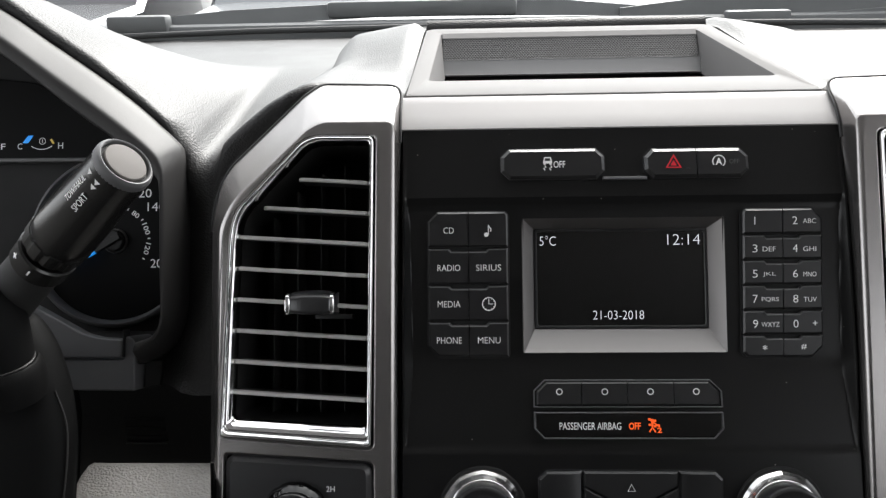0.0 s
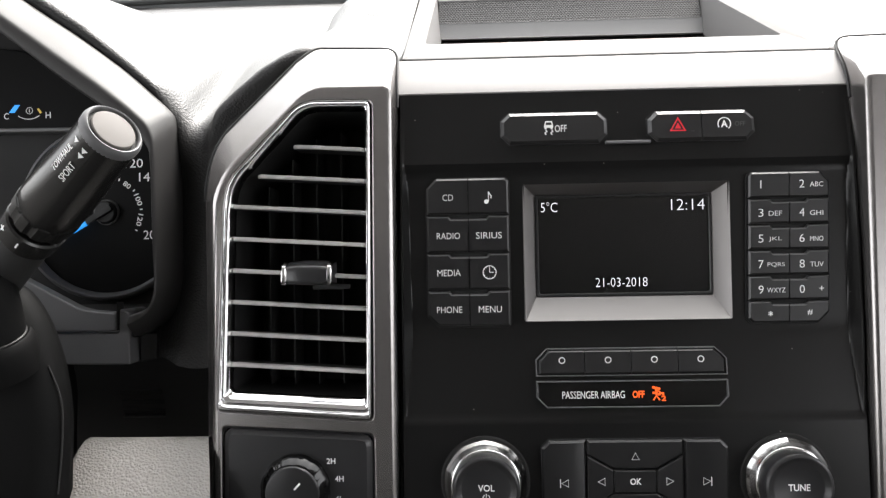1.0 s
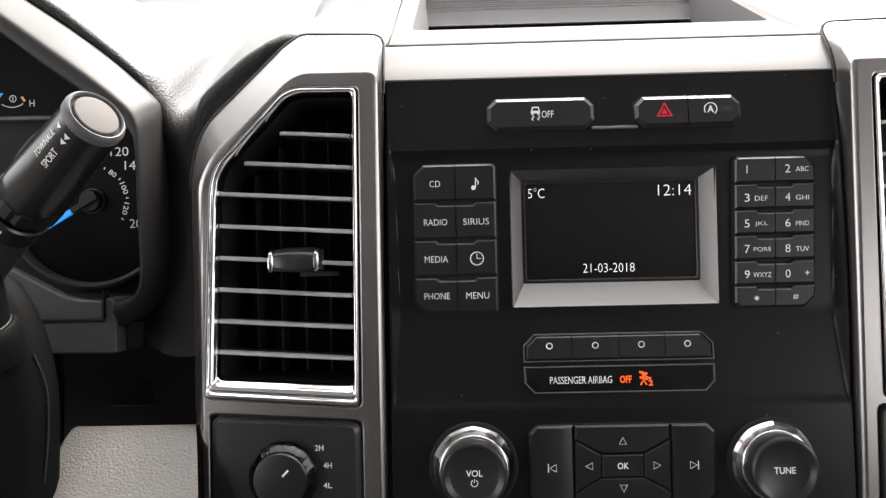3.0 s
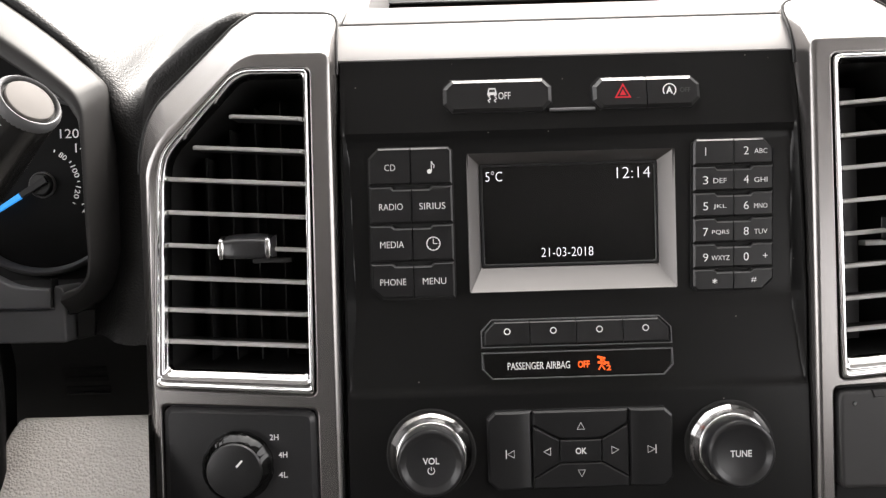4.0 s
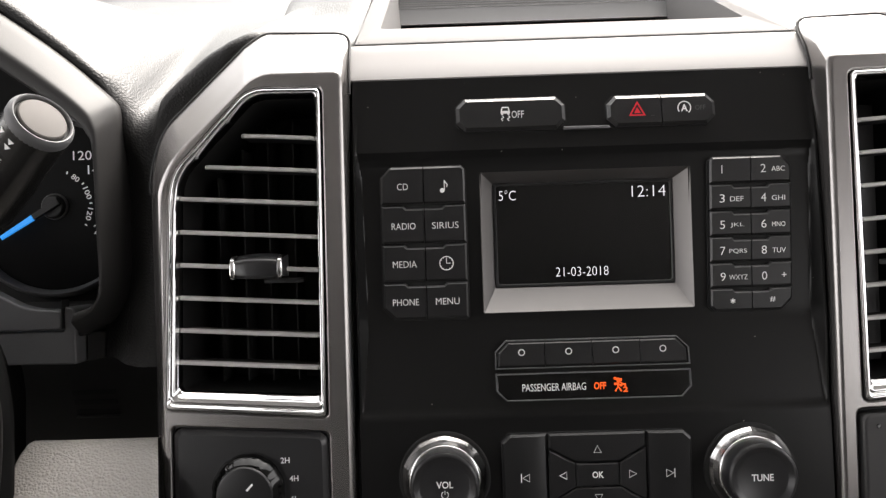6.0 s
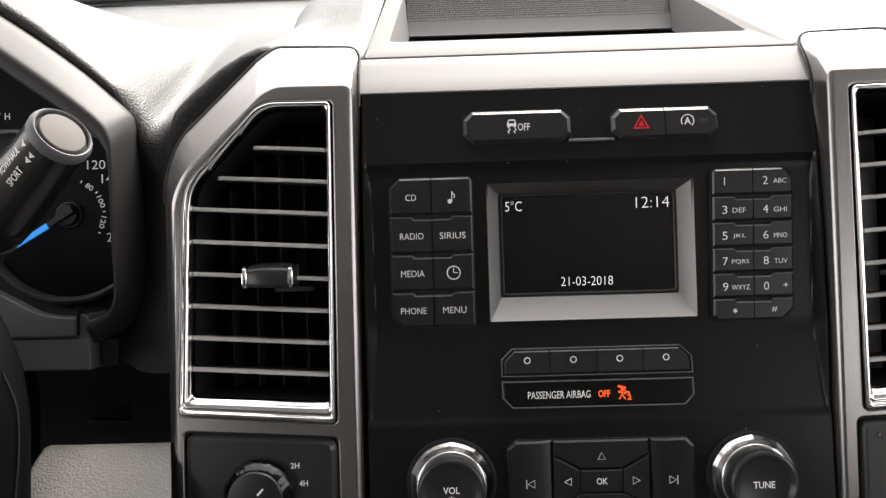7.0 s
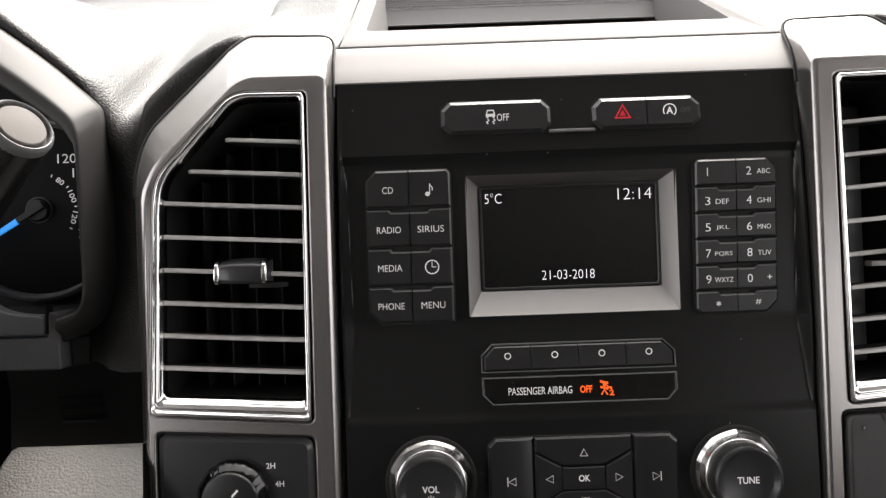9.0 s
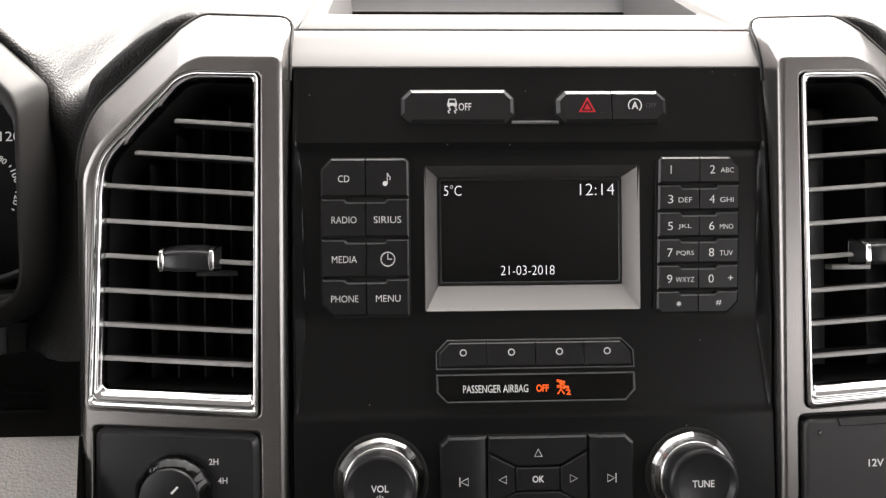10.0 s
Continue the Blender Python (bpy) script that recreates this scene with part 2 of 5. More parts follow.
def slab(pts, front, back, edge=0.0006, steps=2, bm=None, lean=None, low=0.9, keep=()):
    """A plate in the stack's plane with a rounded front edge. lean(z) shifts its depth; keep: sides, by their x, left square."""
    bm = bm or bmesh.new()
    lean = lean or (lambda z: 0.0)
    put = lambda loop, y: [(x, y + lean(z), z) for x, z in loop]
    loops = [put(pts, back)]
    for i in range(steps + 1):
        a = math.pi / 2 * i / steps
        ring = [(p[0] if any(abs(p[0] - k) < 1e-6 for k in keep) else q[0], q[1]) for p, q in zip(pts, inset(pts, edge * (1 - math.cos(a))))]
        loops.append(put(ring, front + edge * (1 - math.sin(a)) * (low if steps == 1 else 1.0)))
    if steps > 1:
        loops.append(put(inset(pts, edge * 1.2), front))
    return loft(bm, loops, True, True, True)


def rim(outer, inner, front, back, edge=0.0004, bm=None, lean=None):
    bm = bm or bmesh.new()
    lean = lean or (lambda z: 0.0)
    put = lambda loop, y: [(x, y + lean(z), z) for x, z in loop]
    loops = [put(outer, back), put(outer, front + edge), put(inset(outer, edge), front), put(inset(inner, -edge), front), put(inner, front + edge), put(inner, back), put(outer, back)]
    return loft(bm, loops)


def lathe(profile, centre, n=40, axis=(0, -1, 0), cap=True, bm=None, facet=None):
    """profile: (distance along the axis, radius)."""
    bm = bm or bmesh.new()
    ax = Vector(axis).normalized()
    u = ax.orthogonal().normalized()
    u = (Vector((0, 0, 1)) - ax * ax.z).normalized() if abs(ax.z) < 0.95 else u
    v = ax.cross(u)
    loops = []
    for d, r in profile:
        loops.append([tuple(Vector(centre) + ax * d + (u * math.cos(2 * math.pi * i / n) + v * math.sin(2 * math.pi * i / n)) * (r * (facet(i, d) if facet else 1))) for i in range(n)])
    return loft(bm, loops, True, cap, cap)


def tube(path, radius, n=10, bm=None):
    bm = bm or bmesh.new()
    pts = [Vector(p) for p in path]
    loops = []
    up = Vector((0.123, 0.2, 0.97)).normalized()
    for i, p in enumerate(pts):
        d = (pts[min(i + 1, len(pts) - 1)] - pts[max(i - 1, 0)]).normalized()
        u = d.cross(up).normalized()
        v = d.cross(u)
        r = radius[i] if isinstance(radius, (list, tuple)) else radius
        loops.append([tuple(p + (u * math.cos(2 * math.pi * k / n) + v * math.sin(2 * math.pi * k / n)) * r) for k in range(n)])
    return loft(bm, loops, True, True, True)


def block(x0, x1, y0, y1, z0, z1, edge=0.0, bm=None):
    own = bmesh.new()
    bmesh.ops.create_cube(own, size=1)
    bmesh.ops.scale(own, vec=(x1 - x0, y1 - y0, z1 - z0), verts=own.verts)
    bmesh.ops.translate(own, vec=((x0 + x1) / 2, (y0 + y1) / 2, (z0 + z1) / 2), verts=own.verts)
    if edge:
        bmesh.ops.bevel(own, geom=own.edges[:], offset=edge, segments=2, affect="EDGES", profile=0.5)
    if bm is None:
        return own
    me = bpy.data.meshes.new("temp")
    own.to_mesh(me)
    own.free()
    bm.from_mesh(me)
    bpy.data.meshes.remove(me)
    return bm


def words(text, x, z, height, width, y, bold=0.0, turn=0.0, place=None, thick=0.00012):
    """Lettering as a thin mesh, centred at (x, z) and scaled to its height and width."""
    c = bpy.data.curves.new("temp", "FONT")
    c.body, c.resolution_u, c.offset = text, 3, bold
    ob = bpy.data.objects.new("temp", c)
    scene.collection.objects.link(ob)
    bpy.context.view_layer.update()
    me = bpy.data.meshes.new_from_object(ob.evaluated_get(bpy.context.evaluated_depsgraph_get()))
    bpy.data.objects.remove(ob)
    bpy.data.curves.remove(c)
    bm = bmesh.new()
    bm.from_mesh(me)
    bpy.data.meshes.remove(me)
    xs, ys = [v.co.x for v in bm.verts], [v.co.y for v in bm.verts]
    w, h = max(xs) - min(xs), max(ys) - min(ys)
    sy = height / h
    sx = width / w if width else sy * 0.92
    cx, cy = (max(xs) + min(xs)) / 2, (max(ys) + min(ys)) / 2
    m = place or Matrix.Translation((x, y, z)) @ Matrix.Rotation(radians(90), 4, "X") @ Matrix.Rotation(radians(turn), 4, "Z")
    bm.transform(m @ Matrix.Diagonal((sx, sy, 1, 1)) @ Matrix.Translation((-cx, -cy, 0)))
    grown = bmesh.ops.extrude_face_region(bm, geom=bm.faces[:])
    bmesh.ops.translate(bm, verts=[g for g in grown["geom"] if isinstance(g, bmesh.types.BMVert)], vec=m.to_3x3() @ Vector((0, 0, thick)))
    return bm


def stroke(pts, width, y, closed=False, thick=0.00015, bm=None):
    """A drawn line in the stack's plane, as a thin raised ribbon."""
    bm = bm or bmesh.new()
    n = len(pts)
    left, right = [], []
    for i in range(n):
        a = Vector(pts[i - 1]) if (i or closed) else Vector(pts[0])
        b = Vector(pts[(i + 1) % n]) if (i < n - 1 or closed) else Vector(pts[-1])
        d = (b - a).normalized()
        s = Vector((-d.y, d.x)) * width / 2
        left.append(Vector(pts[i]) + s)
        right.append(Vector(pts[i]) - s)
    prof = [[(l.x, y, l.y), (l.x, y - thick, l.y), (r.x, y - thick, r.y), (r.x, y, r.y)] for l, r in zip(left, right)]
    rings = [[bm.verts.new(p) for p in ring] for ring in prof]
    for i in range(n if closed else n - 1):
        a, b = rings[i], rings[(i + 1) % n]
        for k in range(4):
            bm.faces.new((a[k], a[(k + 1) % 4], b[(k + 1) % 4], b[k]))
    if not closed:
        bm.faces.new(rings[0])
        bm.faces.new(rings[-1][::-1])
    return bm


def arc(cx, cz, r, a0, a1, n=24):
    return [(cx + r * math.cos(radians(a0 + (a1 - a0) * i / n)), cz + r * math.sin(radians(a0 + (a1 - a0) * i / n))) for i in range(n + 1)]


def ease(t):
    t = max(0.0, min(1.0, t))
    return t * t * (3 - 2 * t)


def lerp_list(table, x):
    if x <= table[0][0]:
        return table[0][1]
    for (a, va), (b, vb) in zip(table, table[1:]):
        if x <= b:
            return va + (vb - va) * (x - a) / (b - a)
    return table[-1][1]


# ---- cabin shell ----
def quad_wall(name, outline, holes_at, thickness, mat, label):
    """A flat wall from a grid of rectangles in its own plane: outline (axis, at, a0, a1, z0, z1), one opening (a0, a1, z0, z1)."""
    axis, at, a0, a1, z0, z1 = outline
    h0, h1, k0, k1 = holes_at
    bm = bmesh.new()
    for u0, u1, w0, w1 in ((a0, a1, z0, k0), (a0, a1, k1, z1), (a0, h0, k0, k1), (h1, a1, k0, k1)):
        if u1 - u0 > 1e-4 and w1 - w0 > 1e-4:
            if axis == "x":
                block(at, at + thickness, u0, u1, w0, w1, 0, bm)
            else:
                block(u0, u1, at, at + thickness, w0, w1, 0, bm)
    return setting(name, bm, mat, label, "wall", True)


quad_wall("wall_west", ("x", -0.97, -1.75, 0.72, 0.70, 1.98), (-1.68, 0.40, 1.43, 1.93), 0.06, SHELL, "grey lined driver's side of the cabin")
quad_wall("wall_east", ("x", 0.91, -1.75, 0.72, 0.70, 1.98), (-1.68, 0.40, 1.43, 1.93), 0.06, SHELL, "grey lined passenger side of the cabin")
setting("wall_rear", block(-0.97, 0.97, -1.81, -1.75, 0.70, 1.98), REAR, "grey lined rear wall of the cabin", "wall", True)
setting("floor", block(-0.97, 0.97, -1.75, 0.9, 0.64, 0.70), REAR, "dark cabin floor", "floor", True)
setting("ceiling", block(-0.97, 0.97, -1.81, 0.02, 1.98, 2.03), HEADLINER, "light grey fabric headliner", "ceiling", True)
setting("wall_north", block(-0.97, 0.97, 0.74, 0.80, 0.70, 1.40), SHELL, "firewall behind the dashboard", "wall", True)


def windscreen():
    bm = bmesh.new()
    a, b = Vector((0, 0.725, 1.440)), Vector((0, 0.03, 2.0))
    loft(bm, [[(x, p.y + d, p.z + d) for x in (-0.93, -0.5, 0, 0.5, 0.93)] for p, d in ((a, 0), (b, 0))], False)
    ob = setting("window_1", bm, PANE, "clear raked windscreen above the dashboard", "windscreen", True)
    ob.visible_shadow = False
    for s in (-1, 1):
        bm = tube([(s * 0.94, 0.74, 1.42), (s * 0.90, 0.03, 2.0)], 0.05, 8)
        setting("trim", bm, SHELL, "grey windscreen pillar trim", "pillar", True)


windscreen()


# ---- dashboard top ----
FRONT_TOP = [(0.1280, 0.0936), (0.1300, 0.0946), (0.134, 0.0975), (0.139, 0.1008), (0.145, 0.1024), (0.172, 0.1036), (0.182, 0.1048), (0.190, 0.1050), (0.200, 0.1010), (0.214, 0.0935), (0.230, 0.0815), (0.243, 0.0705), (0.254, 0.0565), (0.272, 0.016)]


HOOD_EDGE = [(-0.60, 0.125), (-0.45, 0.118), (-0.3909, 0.098), (-0.3606, 0.0780), (-0.3306, 0.0600), (-0.3009, 0.0385), (-0.2787, 0.0215), (-0.2700, 0.0120), (-0.2620, 0.0)]


POD = [(0.060, 0.0965), (0.118, 0.0995), (0.300, 0.1215), (0.345, 0.1215), (0.55, 0.100)]


def dash_height(x, y):
    """Height over the stack's origin of the padded top at world (x, y)."""
    if abs(x) < 0.1285:
        return lerp_list(POD, y) - 0.055 if y < 0.330 else lerp_list(POD, y) - 0.001 + 0.0085 * ease((y - 0.330) / 0.007)
    s = ease((y - 0.02) / 0.30)
    main = 0.056 + 0.034 * s
    if x < -0.262:
        main += lerp_list(HOOD_EDGE, x) * (1 - ease((y - 0.095) / 0.27))
    ax = abs(x)
    # the flank of the pod grows steeper towards the windscreen
    axs = ax if ax < 0.19 else 0.19 + (ax - 0.19) * (1 + 2.5 * ease((y - 0.09) / 0.15))
    top = lerp_list(FRONT_TOP, axs) + (0.104 - lerp_list(FRONT_TOP, axs)) * ease((y - 0.05) / 0.7) * 0.6 if axs < 0.272 else -1
    if ax < 0.28:
        # padded hoop standing round the tray
        hoop = 0.0085 * ease((y - 0.10) / 0.20) * ease((ax - 0.1285) / 0.012)
        over = ax - 0.178 - 0.06 * (y - 0.05)
        top = max(top, lerp_list(POD, y) - 0.0008 - (ax - 0.129) * 0.17 - max(0.0, over) * 0.8 - max(0.0, over - 0.012) * 1.0 + hoop)
    k = 0.010
    d = max(-1.0, min(1.0, (top - main) / k))
    if d <= -1:
        return main
    if d >= 1:
        return top
    f = (d + 1) / 2
    return main * (1 - f) + top * f + k * 0.5 * f * (1 - f)


def dash_front(x):
    """Depth (world y) where the padded top begins."""
    return lerp_list([(-0.60, 0.112), (-0.435, 0.1045), (-0.3909, 0.0960), (-0.3606, 0.0885), (-0.3306, 0.0805), (-0.3009, 0.0720), (-0.2787, 0.0640), (-0.268, 0.054), (-0.258, 0.050), (-0.200, 0.054), (-0.182, 0.064), (-0.165, 0.068), (0.165, 0.068), (0.182, 0.064), (0.200, 0.054), (0.258, 0.050)], x)


def dashboard():
    bm = bmesh.new()
    xs = sorted({round(-0.9 + 0.03 * i, 3) for i in range(61)} | {round(-0.46 + 0.004 * i, 4) for i in range(232)} | {-0.1279, -0.1291, 0.1279, 0.1291})
    back = [0.0, 0.004, 0.010, 0.018, 0.03, 0.05, 0.075, 0.105, 0.14, 0.18, 0.22, 0.246, 0.2505, 0.2525, 0.2550, 0.2580, 0.262, 0.27, 0.29, 0.33, 0.40, 0.48, 0.56, 0.63, 0.67]
    rows = []
    for x in xs:
        f = dash_front(x)
        nose = 0.007 + 0.022 * ease((abs(x) - 0.242) / 0.014) * (1 - ease((-0.272 - x) / 0.012))
        ys = f + 0.004 + nose
        h = dash_height(x, ys)
        low = -0.074 if -0.285 < x < -0.236 or x > 0.236 else h - 0.035
        col = [(x, ys - nose + 0.404 * min(0.0, z - 0.025) + 0.45 * min(0.0, z + 0.032), 1.35 + z) for z in (low + (h - nose - low) * k / 8 for k in range(9))]
        col += [(x, ys - nose * math.cos(radians(t)), 1.35 + h - nose * (1 - math.sin(radians(t)))) for t in (15, 30, 45, 60, 75, 90)]
        for b in back[1:]:
            y = ys + b
            col.append((x, y, 1.35 + dash_height(x, y)))
        rows.append(col)
    loft(bm, rows, False)
    return setting("dashboard", bm, LEATHER, "black grained vinyl dashboard pad under the windscreen", "dashboard", True, angle=60)


dashboard()
setting("lower_dashboard", block(-0.90, 0.90, 0.085, 0.16, 0.72, 1.268, 0.004), MATT, "matt black recessed lower dashboard", "dashboard", True)


# ---- centre stack ----
def stack_depth(x, z):
    crest = lerp_list([(-0.30, -0.010), (-0.099, -0.0045), (-0.096, -0.0034), (-0.052, -0.0040), (0.000, -0.0022), (0.047, 0.0010), (0.0885, 0.0085), (0.10, 0.012)], z)
    field = lerp_list([(-0.30, -0.010), (-0.099, -0.0045), (-0.096, -0.0030), (-0.052, 0.0030), (-0.048, 0.0038), (0.042, 0.0038), (0.047, 0.0016), (0.0885, 0.0085), (0.10, 0.012)], z)
    foot = lerp_list([(-0.0975, 0.1262), (-0.052, 0.1226), (0.030, 0.1240), (0.046, 0.1258)], z)
    w = max(0.0, min(1.0, (abs(x) - foot) / (0.1268 - foot)))
    if abs(x) > 0.1294:
        return crest + 0.006
    return field * (1 - w) + crest * w


def centre_panel():
    top = thing("centre_panel", (0, 0.01, -0.1), "semi-gloss black centre stack panel with light dust", "dash panel")
    xs = [-0.1298, -0.1280] + [-0.1268 + 0.0006 * i for i in range(17)] + [-0.115 + 0.0115 * i for i in range(21)] + [0.1268 - 0.0006 * i for i in range(16, -1, -1)] + [0.1280, 0.1298]
    zs = [-0.28, -0.2, -0.15, -0.12, -0.103, -0.101, -0.099, -0.0975, -0.096, -0.094, -0.088, -0.08, -0.072, -0.065, -0.058, -0.053, -0.051, -0.048, -0.038, -0.028, -0.018, -0.008, 0.004, 0.014, 0.024, 0.038, 0.042, 0.0435, 0.0455, 0.047, 0.049, 0.06, 0.075, 0.0885]
    bm = bmesh.new()
    xs = sorted([x for x in xs if abs(abs(x) - 0.0575) > 0.003] + [-0.0575, 0.0575])
    zs = sorted(zs + [-0.0430, 0.0345])
    loft(bm, [[(x, stack_depth(x, z), z) for x in xs] for z in zs], False)
    inside = [f for f in bm.faces if abs(f.calc_center_median().x) < 0.0575 and -0.0430 < f.calc_center_median().z < 0.0345]
    bmesh.ops.delete(bm, geom=inside, context="FACES")
    part("face", bm, GLOSS, top, angle=25)
    # satin strip along the top edge, rolled back to the seam
    bm = bmesh.new()
    prof = [(0.0125, 0.0878), (0.0088, 0.0882), (0.0080, 0.0892), (0.0093, 0.0920), (0.0135, 0.0988), (0.0186, 0.1068), (0.0210, 0.1106), (0.0226, 0.1122), (0.0250, 0.1125)]
    loft(bm, [[(x, y, z) for y, z in prof] for x in (-0.1345, -0.1292, -0.06, 0.0, 0.06, 0.1292, 0.1345)], False)
    part("top_strip", bm, STRIP, top, "satin silver strip along the top edge", 50)
    return top


centre_panel()


def storage_tray():
    tray = thing("storage_tray", (0, 0.15, 1.43), "open storage tray with satin grey surround on the dash top", "tray", on_world=True)
    Z = 1.35
    outer = rounded([(-0.1292, 0.066), (0.1292, 0.066), (0.1288, 0.33), (-0.1288, 0.33)], [0.004, 0.004, 0.014, 0.014], 6)
    hole = rounded([(-0.1160, 0.118), (0.1180, 0.118), (0.1080, 0.292), (-0.1130, 0.292)], [0.008, 0.008, 0.006, 0.006], 6)
    slope = lambda y: Z + lerp_list([(0.06, 0.0965), (0.118, 0.0995), (0.30, 0.1215), (0.34, 0.1225)], y)
    deep = inset(hole, 0.004)
    bm = bmesh.new()
    loft(bm, [[(x, y, slope(y) - 0.045) for x, y in outer], [(x, y, slope(y) - 0.003) for x, y in outer], [(x, y, slope(y) - 0.0006) for x, y in inset(outer, 0.0012)], [(x, y, slope(y)) for x, y in inset(outer, 0.004)],
              [(x, y, slope(y)) for x, y in inset(hole, -0.0025)], [(x, y, slope(y) - 0.0008) for x, y in inset(hole, -0.0006)], [(x, y, slope(y) - 0.003) for x, y in hole], [(x, y, slope(y) - 0.030) for x, y in deep]])
    part("surround", bm, TRAYTOP, tray, "satin grey painted surround", 40)
    bm = bmesh.new()
    loft(bm, [[(-0.1150 + k, y, z), (0.1120 - k, y, z)] for y, z, k in ((0.285, Z + 0.0850, 0.003), (0.270, Z + 0.0855, 0.003), (0.2580, Z + 0.0862, 0.003), (0.2562, Z + 0.0870, 0.003), (0.2562, Z + 0.0878, 0.003), (0.2576, Z + 0.0884, 0.002), (0.2660, Z + 0.0986, 0.0), (0.2668, Z + 0.0994, 0.0), (0.269, Z + 0.0997, 0.0))], False)
    part("liner", bm, TRAY, tray, "dark grey sloped tray liner", 40)
    # near-black sheet under the tray: its colour gives the step shade behind the lip
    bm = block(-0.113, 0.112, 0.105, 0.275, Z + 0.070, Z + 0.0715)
    part("slot", bm, VOID, tray, "near-black sheet for the shade in the slot behind the front lip")
    bm = bmesh.new()
    loft(bm, [[(-0.1115, y, z), (0.1065, y, z)] for y, z in ((0.2662, Z + 0.0990), (0.2672, Z + 0.0996), (0.2835, Z + 0.1150), (0.2848, Z + 0.1160))], False)
    part("speaker_mesh", bm, GRILLE, tray, "perforated grey speaker mesh")
    bm = bmesh.new()
    loft(bm, [[(-0.1125, y, z), (0.1075, y, z)] for y, z in ((0.2840, Z + 0.1150), (0.2846, Z + 0.1164), (0.2905, Z + 0.1202), (0.296, Z + 0.1210))], False)
    part("mesh_trim", bm, TRAYTOP, tray)
    return tray


storage_tray()


# ---- vent surrounds and vents ----
def mirror(pts, s):
    return pts if s < 0 else [(-x - 0.0016, z) for x, z in pts][::-1]


SURROUND_OUT = [(-0.2430, -0.27), (-0.1297, -0.27), (-0.1297, 0.0840), (-0.1298, 0.0925), (-0.1300, 0.1000), (-0.1304, 0.1212), (-0.1790, 0.1216), (-0.1868, 0.1150), (-0.2364, 0.0632), (-0.2434, 0.0400)]
SURROUND_MID = [(-0.2345, -0.27), (-0.1330, -0.27), (-0.1330, 0.0740), (-0.1330, 0.0800), (-0.1330, 0.0840), (-0.1340, 0.0902), (-0.1734, 0.0905), (-0.1818, 0.0867), (-0.2254, 0.0448), (-0.2325, 0.0300)]
SURROUND_R = [0.001, 0.001, 0.003, 0.003, 0.003, 0.011, 0.005, 0.006, 0.012, 0.012]
# depth of the inner edge, following the roll of the strip beside it
INNER_EDGE = [(0.030, -0.0015), (0.047, -0.0008), (0.0885, 0.0066), (0.0925, 0.0080), (0.1010, 0.0122), (0.1095, 0.0182), (0.1128, 0.0214), (0.1215, 0.0262)]


CHROME_OUT = [(-0.2312, -0.0890), (-0.1452, -0.0956), (-0.1434, 0.0795), (-0.1448, 0.0812), (-0.1772, 0.0818), (-0.1850, 0.0788), (-0.2230, 0.0390), (-0.2262, 0.0250)]
CHROME_IN = [(-0.2245, -0.0800), (-0.1490, -0.0845), (-0.1476, 0.0755), (-0.1486, 0.0775), (-0.1765, 0.0778), (-0.1828, 0.0750), (-0.2196, 0.0362), (-0.2218, 0.0210)]
CHROME_R = [0.003, 0.003, 0.002, 0.002, 0.004, 0.004, 0.010, 0.010]
SLATS = [(0.0553, -0.1880), (0.0375, -0.2085), (0.0196, -0.2190), (0.0014, -0.2205), (-0.0166, -0.2210), (-0.0344, -0.2215), (-0.0521, -0.2218), (-0.0695, -0.2220)]


